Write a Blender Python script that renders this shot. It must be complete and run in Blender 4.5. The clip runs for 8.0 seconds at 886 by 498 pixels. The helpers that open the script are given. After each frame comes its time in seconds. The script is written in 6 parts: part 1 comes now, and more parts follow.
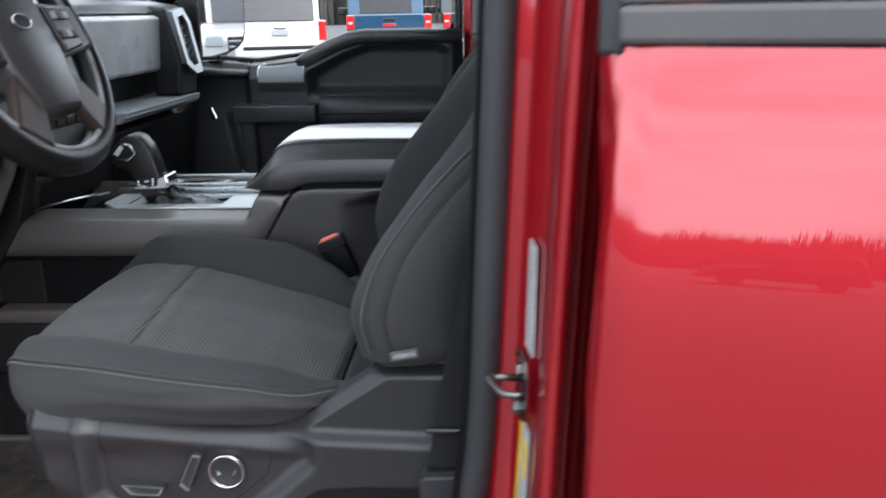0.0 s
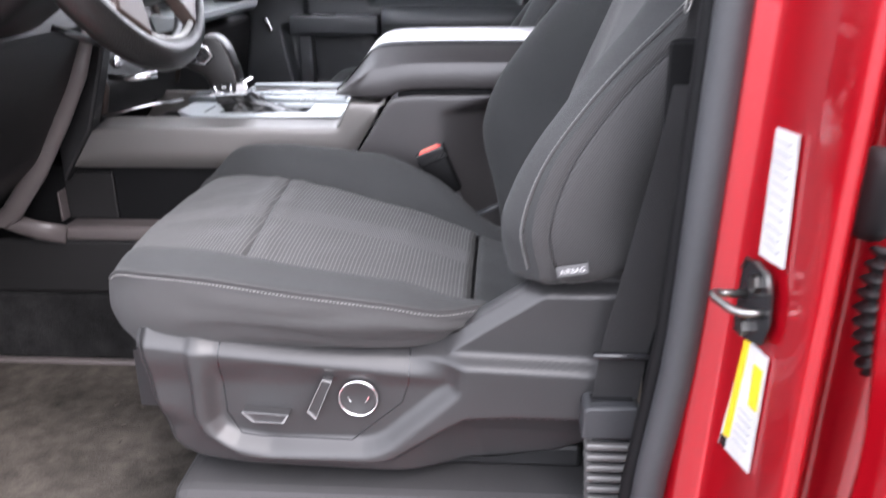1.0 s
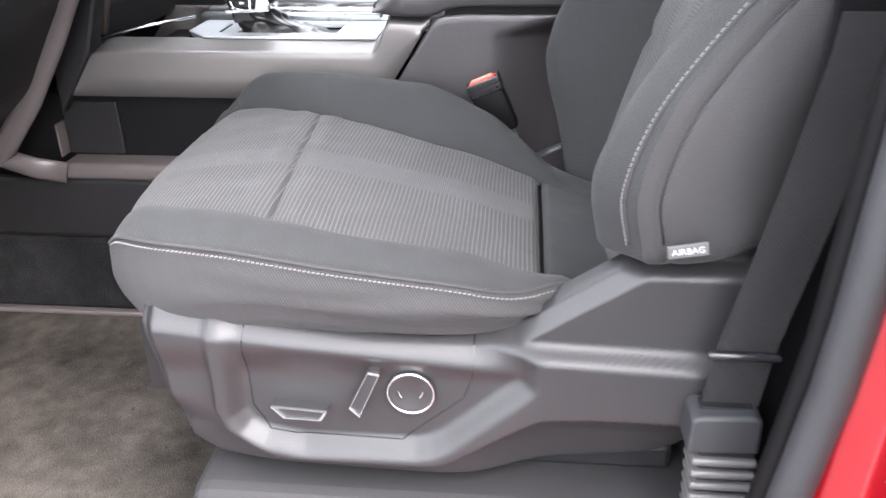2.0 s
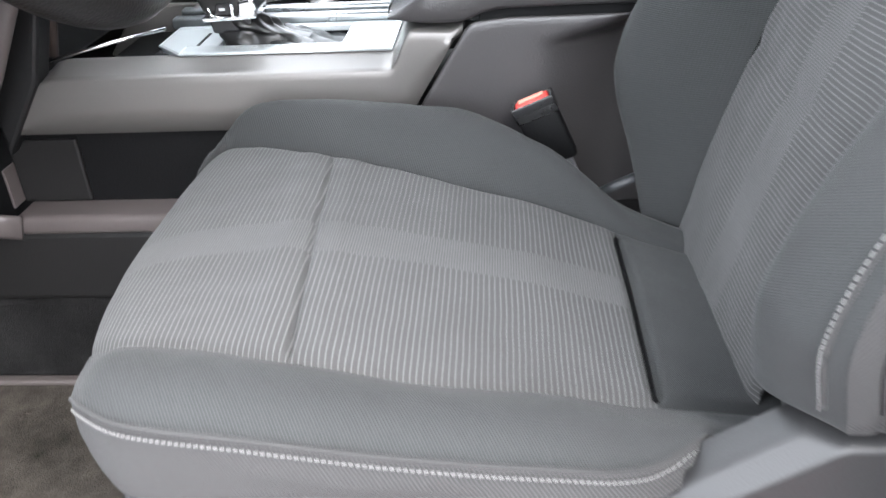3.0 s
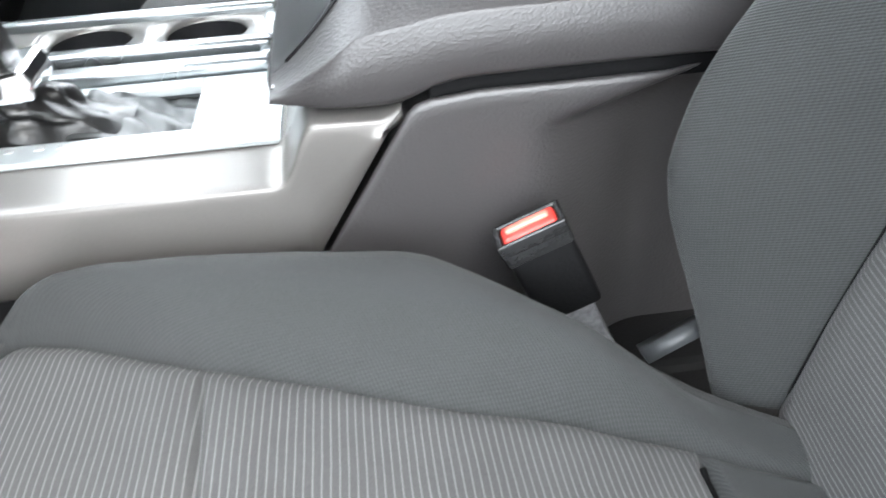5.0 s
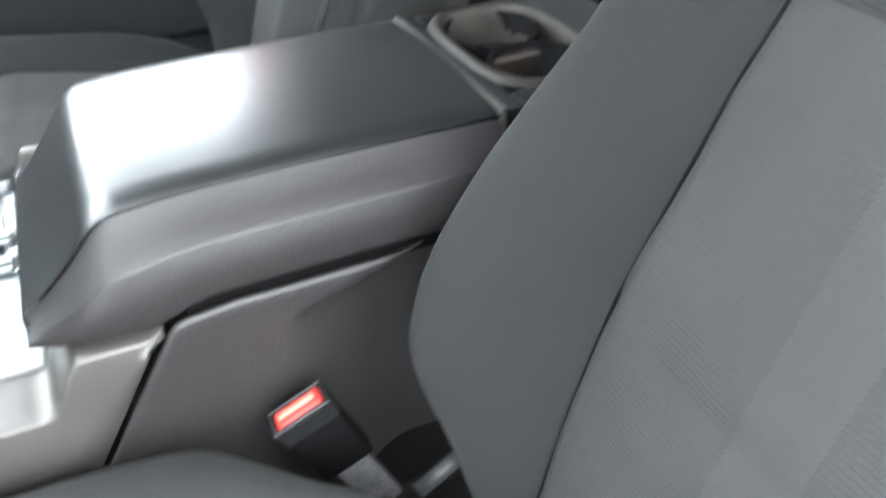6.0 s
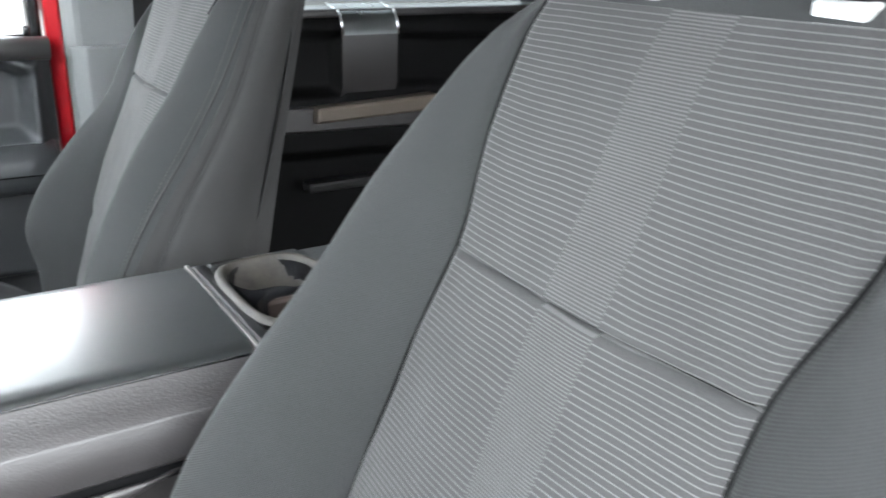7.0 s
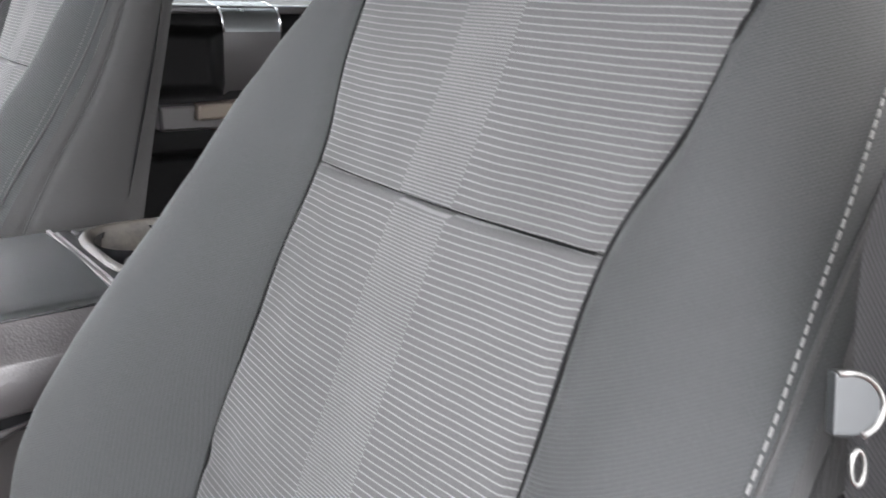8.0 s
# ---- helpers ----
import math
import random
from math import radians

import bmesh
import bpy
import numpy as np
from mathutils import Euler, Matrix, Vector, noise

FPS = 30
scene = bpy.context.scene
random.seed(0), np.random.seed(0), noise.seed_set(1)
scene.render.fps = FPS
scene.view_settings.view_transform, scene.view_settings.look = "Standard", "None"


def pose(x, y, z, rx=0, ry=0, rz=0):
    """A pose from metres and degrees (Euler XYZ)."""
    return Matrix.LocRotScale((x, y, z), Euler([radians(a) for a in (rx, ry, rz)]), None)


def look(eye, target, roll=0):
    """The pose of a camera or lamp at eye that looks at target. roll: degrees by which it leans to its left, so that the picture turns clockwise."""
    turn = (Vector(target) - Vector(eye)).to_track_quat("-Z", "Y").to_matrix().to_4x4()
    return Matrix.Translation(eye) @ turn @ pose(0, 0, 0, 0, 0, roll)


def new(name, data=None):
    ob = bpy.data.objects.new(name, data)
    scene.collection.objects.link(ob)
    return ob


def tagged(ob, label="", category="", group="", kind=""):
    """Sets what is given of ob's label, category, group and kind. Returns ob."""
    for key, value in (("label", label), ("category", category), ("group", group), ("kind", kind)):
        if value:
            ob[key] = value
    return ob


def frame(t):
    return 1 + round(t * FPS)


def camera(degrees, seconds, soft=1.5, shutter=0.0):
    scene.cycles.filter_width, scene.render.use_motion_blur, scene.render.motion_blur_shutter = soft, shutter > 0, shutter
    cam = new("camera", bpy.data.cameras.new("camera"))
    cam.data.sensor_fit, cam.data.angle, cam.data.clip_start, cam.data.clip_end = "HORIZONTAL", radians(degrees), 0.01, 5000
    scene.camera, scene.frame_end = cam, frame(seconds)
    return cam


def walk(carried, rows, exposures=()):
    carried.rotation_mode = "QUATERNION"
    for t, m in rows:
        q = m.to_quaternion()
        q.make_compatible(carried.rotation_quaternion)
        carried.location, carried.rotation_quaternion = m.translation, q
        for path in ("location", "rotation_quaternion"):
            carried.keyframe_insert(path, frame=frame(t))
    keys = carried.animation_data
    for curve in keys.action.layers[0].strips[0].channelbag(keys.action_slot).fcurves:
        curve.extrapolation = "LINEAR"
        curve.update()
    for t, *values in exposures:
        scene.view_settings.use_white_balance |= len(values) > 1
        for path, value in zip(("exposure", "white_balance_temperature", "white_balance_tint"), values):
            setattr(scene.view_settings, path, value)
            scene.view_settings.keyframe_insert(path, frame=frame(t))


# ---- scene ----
cam = camera(56.1, 8.0, soft=1.5, shutter=0.5)
PATH = [
    (0, (0.428, -1.578, 1.365), (0.31, 0.341, 0.814), -1.1),
    (0.3, (0.361, -1.567, 1.337), (0.236, 0.346, 0.765), -1.3),
    (0.5, (0.325, -1.552, 1.329), (0.196, 0.355, 0.742), -1.1),
    (0.6, (0.312, -1.545, 1.328), (0.185, 0.361, 0.732), -1.0),
    (0.8, (0.291, -1.525, 1.322), (0.164, 0.369, 0.693), -0.9),
    (1, (0.265, -1.489, 1.305), (0.126, 0.38, 0.605), -0.7),
    (1.2, (0.255, -1.455, 1.296), (0.1, 0.389, 0.537), -0.9),
    (2.3, (0.185, -1.258, 1.287), (0.005, 0.504, 0.358), -0.8),
    (2.5, (0.173, -1.209, 1.287), (-0.005, 0.536, 0.327), -1.5),
    (3, (0.122, -1.077, 1.31), (-0.024, 0.645, 0.302), -3.2),
    (3.5, (0.083, -0.977, 1.309), (-0.02, 0.73, 0.272), -4.2),
    (4, (0.058, -0.821, 1.293), (0.066, 0.867, 0.22), -3.9),
    (4.2, (0.056, -0.785, 1.287), (0.085, 0.9, 0.196), -3.1),
    (5.3, (0.067, -0.652, 1.308), (0.317, 0.947, 0.133), -4.4),
    (5.5, (0.08, -0.656, 1.344), (0.434, 0.921, 0.166), -4.7),
    (5.8, (0.085, -0.655, 1.401), (0.616, 0.85, 0.196), -2.9),
    (6.2, (0.089, -0.672, 1.469), (0.837, 0.814, 0.359), -1.7),
    (6.5, (0.097, -0.717, 1.522), (0.969, 0.778, 0.52), -1.5),
    (7, (0.14, -0.784, 1.482), (1.153, 0.795, 0.79), 1.4),
    (7.5, (0.148, -0.801, 1.441), (1.28, 0.718, 0.799), 1.6),
    (8, (0.147, -0.823, 1.405), (1.366, 0.643, 0.801), 2.1),
]
EXPOSURES = [(0.0, 1.75, 5950, 9), (0.5, 2.52, 6150, 13), (1.0, 3.1, 6250, 18), (2.5, 3.55, 6350, 13), (3.5, 3.46, 6150, 8), (4.0, 3.55, 6250, 7), (5.5, 4.06, 6300, 7), (6.0, 3.73, 6250, 6), (6.5, 3.75, 6250, 6), (7.0, 4.05, 6350, 7), (7.5, 4.18, 6400, 8), (8.0, 4.2, 6600, 13)]
walk(cam, [(t, look(eye, target, roll)) for t, eye, target, roll in PATH], EXPOSURES)
SKY, SUN = 0.15, 0.9
LOW_SKY, HIGH_SKY = 7.5, 6.5

# ---- world and light ----
world = bpy.data.worlds.new("overcast_sky")
scene.world = world
world.use_nodes = True
wn = world.node_tree.nodes
sky = wn.new("ShaderNodeTexSky")
sky.sky_type = "NISHITA"
sky.sun_disc = False
sky.sun_elevation, sky.sun_rotation = radians(52), radians(135)
sky.air_density, sky.dust_density, sky.ozone_density = 1.0, 6.0, 1.0
wn["Background"].inputs["Strength"].default_value = SKY
cloud = wn.new("ShaderNodeHueSaturation")
cloud.inputs["Saturation"].default_value = 0.42
world.node_tree.links.new(sky.outputs[0], cloud.inputs["Color"])
# a cloud layer, a little brighter towards the horizon, with soft streaks
way = wn.new("ShaderNodeTexCoord")
rise = wn.new("ShaderNodeSeparateXYZ")
world.node_tree.links.new(way.outputs["Generated"], rise.inputs[0])
height = wn.new("ShaderNodeMapRange")
height.inputs["From Min"].default_value, height.inputs["From Max"].default_value = 0.0, 1.0
height.inputs["To Min"].default_value, height.inputs["To Max"].default_value = LOW_SKY, HIGH_SKY
world.node_tree.links.new(rise.outputs[2], height.inputs["Value"])
flatten = wn.new("ShaderNodeMapping")
flatten.inputs["Scale"].default_value = (1.6, 1.6, 9.0)
world.node_tree.links.new(way.outputs["Generated"], flatten.inputs["Vector"])
streaks = wn.new("ShaderNodeTexNoise")
streaks.inputs["Scale"].default_value, streaks.inputs["Detail"].default_value = 1.4, 5.0
world.node_tree.links.new(flatten.outputs[0], streaks.inputs["Vector"])
shade = wn.new("ShaderNodeMapRange")
shade.inputs["From Min"].default_value, shade.inputs["From Max"].default_value = 0.35, 0.65
shade.inputs["To Min"].default_value, shade.inputs["To Max"].default_value = 0.78, 1.2
world.node_tree.links.new(streaks.outputs[0], shade.inputs["Value"])
both = wn.new("ShaderNodeMath")
both.operation = "MULTIPLY"
world.node_tree.links.new(height.outputs[0], both.inputs[0])
world.node_tree.links.new(shade.outputs[0], both.inputs[1])
cover = wn.new("ShaderNodeVectorMath")
cover.operation = "SCALE"
cover.inputs[0].default_value = (0.97, 1.0, 1.04)
world.node_tree.links.new(both.outputs[0], cover.inputs["Scale"])
layer = wn.new("ShaderNodeMix")
layer.data_type = "RGBA"
layer.inputs[0].default_value = 0.75
world.node_tree.links.new(cloud.outputs[0], layer.inputs[6])
world.node_tree.links.new(cover.outputs[0], layer.inputs[7])
world.node_tree.links.new(layer.outputs[2], wn["Background"].inputs["Color"])
sun_data = bpy.data.lights.new("sun", "SUN")
sun_data.energy, sun_data.angle, sun_data.color = SUN, radians(50), (1.0, 0.96, 0.92)
sun = new("sun", sun_data)
sun.matrix_world = look((5.0, -5.0, 9.0), (0, 0, 1))


# ---- materials ----
class Nodes:
    """A small builder for a node material."""

    def __init__(self, name):
        self.m = bpy.data.materials.new(name)
        self.m.use_nodes = True
        self.t = self.m.node_tree
        self.b = self.t.nodes["Principled BSDF"]

    def add(self, kind, **props):
        n = self.t.nodes.new(kind)
        for k, v in props.items():
            if k == "operation":
                n.operation = v
            elif k == "data_type":
                n.data_type = v
            elif k == "uv_map":
                n.uv_map = v
        return n

    def link(self, a, b):
        self.t.links.new(a, b)

    def math(self, op, a, b=None, c=None):
        n = self.add("ShaderNodeMath", operation=op)
        for i, v in enumerate((a, b, c)):
            if v is None:
                continue
            if isinstance(v, (int, float)):
                n.inputs[i].default_value = v
            else:
                self.link(v, n.inputs[i])
        return n.outputs[0]

    def noise(self, scale, detail=4.0, rough=0.55, coord="Object", stretch=None):
        tc = self.add("ShaderNodeTexCoord")
        n = self.add("ShaderNodeTexNoise")
        n.inputs["Scale"].default_value, n.inputs["Detail"].default_value = scale, detail
        n.inputs["Roughness"].default_value = rough
        src = tc.outputs[coord]
        if stretch:
            mp = self.add("ShaderNodeMapping")
            mp.inputs["Scale"].default_value = stretch
            self.link(src, mp.inputs["Vector"])
            src = mp.outputs[0]
        self.link(src, n.inputs["Vector"])
        return n.outputs[0]

    def ramp(self, fac, stops):
        r = self.add("ShaderNodeValToRGB")
        while len(r.color_ramp.elements) < len(stops):
            r.color_ramp.elements.new(0.5)
        for e, (p, c) in zip(r.color_ramp.elements, stops):
            e.position, e.color = p, (*c, 1)
        self.link(fac, r.inputs[0])
        return r.outputs[0]

    def mix(self, fac, a, b):
        n = self.add("ShaderNodeMix", data_type="RGBA")
        for i, v in ((0, fac), (6, a), (7, b)):
            if isinstance(v, (int, float)):
                n.inputs[i].default_value = v
            elif isinstance(v, tuple):
                n.inputs[i].default_value = (*v, 1)
            else:
                self.link(v, n.inputs[i])
        return n.outputs[2]

    def bump(self, height, strength, distance, prior=None):
        n = self.add("ShaderNodeBump")
        n.inputs["Strength"].default_value, n.inputs["Distance"].default_value = strength, distance
        self.link(height, n.inputs["Height"])
        if prior is not None:
            self.link(prior, n.inputs["Normal"])
        return n.outputs[0]

    def base(self, v):
        if isinstance(v, tuple):
            self.b.inputs["Base Color"].default_value = (*v, 1)
        else:
            self.link(v, self.b.inputs["Base Color"])

    def put(self, **kw):
        for k, v in kw.items():
            k = {"rough": "Roughness", "metal": "Metallic", "coat": "Coat Weight", "coat_rough": "Coat Roughness", "sheen": "Sheen Weight",
                 "sheen_rough": "Sheen Roughness", "ior": "IOR", "trans": "Transmission Weight", "normal": "Normal", "alpha": "Alpha", "spec": "Specular IOR Level"}[k]
            if isinstance(v, (int, float)):
                self.b.inputs[k].default_value = v
            else:
                self.link(v, self.b.inputs[k])
        return self.m


def plain(name, colour, rough=0.5, metal=0.0, vary=0.12, big=6.0, fine=220.0, grain=0.0, depth=0.0004, coat=0.0, rough_vary=0.12):
    """A surface with stains at two scales and a fine relief."""
    n = Nodes(name)
    a, f = n.noise(big), n.noise(fine, 2.0)
    k = n.math("ADD", n.math("MULTIPLY", a, 0.65), n.math("MULTIPLY", f, 0.35))
    lo = tuple(c * (1 - vary) for c in colour)
    hi = tuple(min(1, c * (1 + vary)) for c in colour)
    n.base(n.ramp(k, [(0.3, lo), (0.7, hi)]))
    n.put(metal=metal, coat=coat, rough=n.math("ADD", n.math("MULTIPLY", a, rough_vary * 2), rough - rough_vary))
    if grain:
        n.put(normal=n.bump(f, grain, depth))
    return n.m


def leather_grain(name, colour, rough, scale=420.0, strength=0.5, vary=0.08, spec=0.5, coat=0.0):
    """Moulded plastic or vinyl with a pebbled grain."""
    n = Nodes(name)
    tc = n.add("ShaderNodeTexCoord")
    v = n.add("ShaderNodeTexVoronoi")
    v.inputs["Scale"].default_value = scale
    n.link(tc.outputs["Object"], v.inputs["Vector"])
    a = n.noise(5.0)
    n.base(n.ramp(a, [(0.3, tuple(c * 0.88 for c in colour)), (0.7, tuple(c * 1.12 for c in colour))]))
    n.put(spec=spec, coat=coat, coat_rough=0.24, rough=n.math("ADD", n.math("MULTIPLY", a, 2 * vary), rough - vary), normal=n.bump(v.outputs["Distance"], strength, 0.0005))
    return n.m


def twill(name, colour, pitch=0.0021, slope=0.6, strength=0.35, weave=0.28):
    """Woven seat cloth with a fine diagonal rib, laid out by the mesh's own lengths."""
    n = Nodes(name)
    uv = n.add("ShaderNodeUVMap", uv_map="UVMap")
    s = n.add("ShaderNodeSeparateXYZ")
    n.link(uv.outputs[0], s.inputs[0])
    d = n.math("ADD", s.outputs[0], n.math("MULTIPLY", s.outputs[1], slope))
    w = n.math("SINE", n.math("MULTIPLY", d, 2 * math.pi / pitch))
    w2 = n.math("SINE", n.math("MULTIPLY", s.outputs[1], 2 * math.pi / 0.0013))
    h = n.math("ADD", n.math("MULTIPLY", w, 0.35), n.math("MULTIPLY", w2, 0.12))
    a, f = n.noise(4.0), n.noise(650.0, 2.0)
    k = n.math("ADD", n.math("ADD", n.math("MULTIPLY", a, 0.45), n.math("MULTIPLY", f, 0.35)), n.math("MULTIPLY", h, weave))
    n.base(n.ramp(k, [(0.15, tuple(c * 0.7 for c in colour)), (0.7, tuple(c * 1.3 for c in colour))]))
    n.put(rough=0.86, sheen=0.05, sheen_rough=0.5, spec=0.2, normal=n.bump(n.math("ADD", h, n.math("MULTIPLY", f, 0.4)), strength, 0.0006))
    return n.m


def striped(name, ground, thread):
    """Seat insert cloth: pale threads across, twice as close along the middle band."""
    n = Nodes(name)
    uv = n.add("ShaderNodeUVMap", uv_map="UVMap")
    s = n.add("ShaderNodeSeparateXYZ")
    n.link(uv.outputs[0], s.inputs[0])
    u, v = s.outputs[0], s.outputs[1]
    wob = n.math("MULTIPLY", n.noise(9.0, 2.0), 0.004)
    uu = n.math("ADD", u, wob)
    band = n.math("LESS_THAN", n.math("ABSOLUTE", v), 0.0235)
    wide = n.math("FRACT", n.math("MULTIPLY", uu, 1 / 0.0044))
    close = n.math("FRACT", n.math("MULTIPLY", uu, 1 / 0.0022))

    def line(x, half):
        d = n.math("ABSOLUTE", n.math("SUBTRACT", x, 0.5))
        m = n.add("ShaderNodeMapRange")
        m.inputs["From Min"].default_value, m.inputs["From Max"].default_value = half, half * 0.45
        n.link(d, m.inputs["Value"])
        return m.outputs[0]

    lw, lc = line(wide, 0.145), n.math("MULTIPLY", line(close, 0.30), 0.8)
    mask = n.math("ADD", n.math("MULTIPLY", lw, n.math("SUBTRACT", 1.0, band)), n.math("MULTIPLY", lc, band))
    fuzz, wear = n.noise(900.0, 2.0), n.noise(7.0, 3.0)
    broken = n.math("MULTIPLY", mask, n.math("ADD", 0.45, n.math("MULTIPLY", fuzz, 0.8)))
    worn = n.math("MULTIPLY", broken, n.math("ADD", 0.35, n.math("MULTIPLY", wear, 1.2)))
    cell = n.ramp(n.math("ADD", n.math("MULTIPLY", fuzz, 0.6), n.math("MULTIPLY", wear, 0.4)), [(0.25, tuple(c * 0.75 for c in ground)), (0.75, tuple(c * 1.25 for c in ground))])
    n.base(n.mix(worn, cell, thread))
    n.put(rough=0.88, sheen=0.05, sheen_rough=0.5, spec=0.2, normal=n.bump(n.math("ADD", n.math("MULTIPLY", mask, 0.9), n.math("MULTIPLY", fuzz, 0.35)), 0.45, 0.0008))
    return n.m


def carpet_material(name, colour):
    n = Nodes(name)
    a, b, f = n.noise(7.0, 6.0, 0.65), n.noise(38.0, 4.0), n.noise(420.0, 3.0, 0.7)
    k = n.math("ADD", n.math("ADD", n.math("MULTIPLY", a, 0.5), n.math("MULTIPLY", b, 0.25)), n.math("MULTIPLY", f, 0.35))
    n.base(n.ramp(k, [(0.38, tuple(c * 0.25 for c in colour)), (0.54, colour), (0.68, tuple(min(1, c * 1.9) for c in colour))]))
    n.put(rough=0.95, spec=0.1, normal=n.bump(f, 1.0, 0.004))
    return n.m


def paint(name, colour, flake=0.25, rough=0.28, coat_rough=0.0):
    n = Nodes(name)
    f, a = n.noise(1800.0, 2.0), n.noise(3.0, 3.0)
    n.base(n.ramp(n.math("ADD", n.math("MULTIPLY", f, 0.4), n.math("MULTIPLY", a, 0.6)), [(0.3, tuple(c * 0.85 for c in colour)), (0.7, tuple(min(1, c * 1.1) for c in colour))]))
    wave = n.noise(5.0, 2.0)
    n.put(metal=flake, rough=rough, coat=1.0, coat_rough=n.math("ADD", n.math("MULTIPLY", a, 0.01), coat_rough), normal=n.bump(wave, 0.02, 0.004))
    return n.m


def glass_material(name, tint=(1, 1, 1), rough=0.0):
    n = Nodes(name)
    n.base(tint)
    f = n.noise(11.0, 3.0)
    n.put(trans=1.0, ior=1.12, rough=n.math("MULTIPLY", f, 0.015 + rough))
    return n.m


def asphalt_material():
    n = Nodes("asphalt")
    a, b, f = n.noise(0.35, 5.0), n.noise(3.0, 5.0), n.noise(140.0, 3.0)
    k = n.math("ADD", n.math("ADD", n.math("MULTIPLY", a, 0.45), n.math("MULTIPLY", b, 0.25)), n.math("MULTIPLY", f, 0.3))
    n.base(n.ramp(k, [(0.3, (0.035, 0.034, 0.033)), (0.7, (0.095, 0.092, 0.089))]))
    n.put(rough=0.9, normal=n.bump(f, 0.6, 0.006))
    return n.m


CLOTH = twill("seat_cloth_dark_grey", (0.0275, 0.0287, 0.0290), strength=0.6, weave=0.58)
CLOTH_SIDE = twill("seat_side_cloth", (0.034, 0.0335, 0.0335), pitch=0.0026, slope=-0.7, strength=0.6, weave=0.5)
INSERT = striped("seat_insert_striped_cloth", (0.0455, 0.0453, 0.0453), (0.112, 0.112, 0.111))
THREAD = plain("pale_stitching_thread", (0.125, 0.122, 0.120), 0.8, fine=900.0, vary=0.2)
THREAD_GREY = plain("grey_stitching_thread", (0.052, 0.052, 0.052), 0.8, fine=900.0, vary=0.2)
VALANCE = leather_grain("moulded_grey_plastic", (0.019, 0.0187, 0.0192), 0.44, 620.0, 0.22, spec=0.42)
DARK = leather_grain("black_moulded_plastic", (0.0085, 0.0085, 0.009), 0.48, 500.0, 0.35, spec=0.35)
SOFT = leather_grain("soft_charcoal_vinyl", (0.035, 0.0325, 0.033), 0.38, 520.0, 0.38, spec=0.6)
LID = leather_grain("black_vinyl_armrest", (0.009, 0.0108, 0.0112), 0.38, 520.0, 0.12, vary=0.03, spec=1.0, coat=1.0)
SATIN = plain("satin_warm_grey_paint", (0.142, 0.134, 0.127), 0.34, 0.45, vary=0.08, fine=700.0, grain=0.06)
SILVER = plain("brushed_silver_trim", (0.235, 0.25, 0.255), 0.3, 0.85, vary=0.06, fine=500.0, grain=0.03)
CHROME = plain("chrome", (0.86, 0.86, 0.87), 0.12, 1.0, vary=0.03, rough_vary=0.05)
STEEL = plain("worn_steel", (0.16, 0.157, 0.15), 0.35, 1.0, vary=0.3, fine=160.0, grain=0.1)
MOULD = plain("weathered_grey_moulding", (0.075, 0.070, 0.070), 0.6, vary=0.15, fine=300.0, grain=0.15)
RUBBER = plain("black_rubber_seal", (0.022, 0.023, 0.025), 0.55, vary=0.2, fine=300.0, grain=0.15)
BLACK = plain("gloss_black_plastic", (0.012, 0.012, 0.013), 0.22, vary=0.2)
RED = paint("deep_red_metallic_paint", (0.41, 0.0024, 0.0095), 0.5, 0.30)
RED.node_tree.nodes["Principled BSDF"].inputs["Coat IOR"].default_value = 1.72
WHITE = paint("white_vehicle_paint", (0.46, 0.45, 0.435), 0.0)
BLUE = paint("blue_vehicle_paint", (0.006, 0.05, 0.105), 0.3)
CHARCOAL = paint("charcoal_vehicle_paint", (0.03, 0.032, 0.036), 0.4)
LENS = paint("red_tail_lamp_lens", (0.55, 0.01, 0.01), 0.0, 0.15)
TYRE = plain("tyre_rubber", (0.02, 0.02, 0.021), 0.8, fine=90.0, grain=0.4)
CARPET = carpet_material("worn_taupe_carpet", (0.048, 0.042, 0.036))
CARPET_DARK = carpet_material("black_carpet", (0.013, 0.0125, 0.0125))
GLASS = glass_material("clear_glass")
SCREEN = glass_material("shaded_windscreen_glass", (0.96, 0.98, 0.98))
PRIVACY = glass_material("dark_privacy_glass", (0.14, 0.15, 0.15))
TINT = glass_material("grey_tinted_glass", (0.55, 0.56, 0.57))
TINT.node_tree.nodes["Principled BSDF"].inputs["IOR"].default_value = 1.5
MIRROR = plain("mirror_glass", (0.9, 0.91, 0.92), 0.02, 1.0, vary=0.01, rough_vary=0.01)
BUTTON = plain("red_buckle_button", (0.62, 0.045, 0.035), 0.35, vary=0.1)
PAPER = plain("white_label_film", (0.40, 0.40, 0.398), 0.4, vary=0.14, big=45.0, fine=320.0, grain=0.15)
YELLOW = plain("yellow_label_ink", (0.60, 0.40, 0.015), 0.4, vary=0.05)
INK = plain("grey_label_ink", (0.31, 0.31, 0.315), 0.5, vary=0.1)
WEB = twill("black_belt_webbing", (0.036, 0.035, 0.036), pitch=0.003, slope=1.0, strength=0.6)
TRIM_FABRIC = plain("grey_pillar_trim", (0.16, 0.165, 0.165), 0.75, fine=500.0, grain=0.3)
LEATHER = leather_grain("black_wheel_leather", (0.0085, 0.0080, 0.0078), 0.33, 420.0, 0.7)
GUNMETAL = plain("dark_bronze_spoke_paint", (0.052, 0.039, 0.034), 0.35, 0.4, vary=0.1)
TAUPE = plain("taupe_painted_trim", (0.088, 0.075, 0.073), 0.42, 0.1, vary=0.1, fine=400.0, grain=0.1)
# darker copy of DARK: the shade of low, deep places is in its colour
LOW_BLACK = leather_grain("shaded_black_plastic", (0.004, 0.004, 0.0043), 0.6, 420.0, 0.3, spec=0.12)
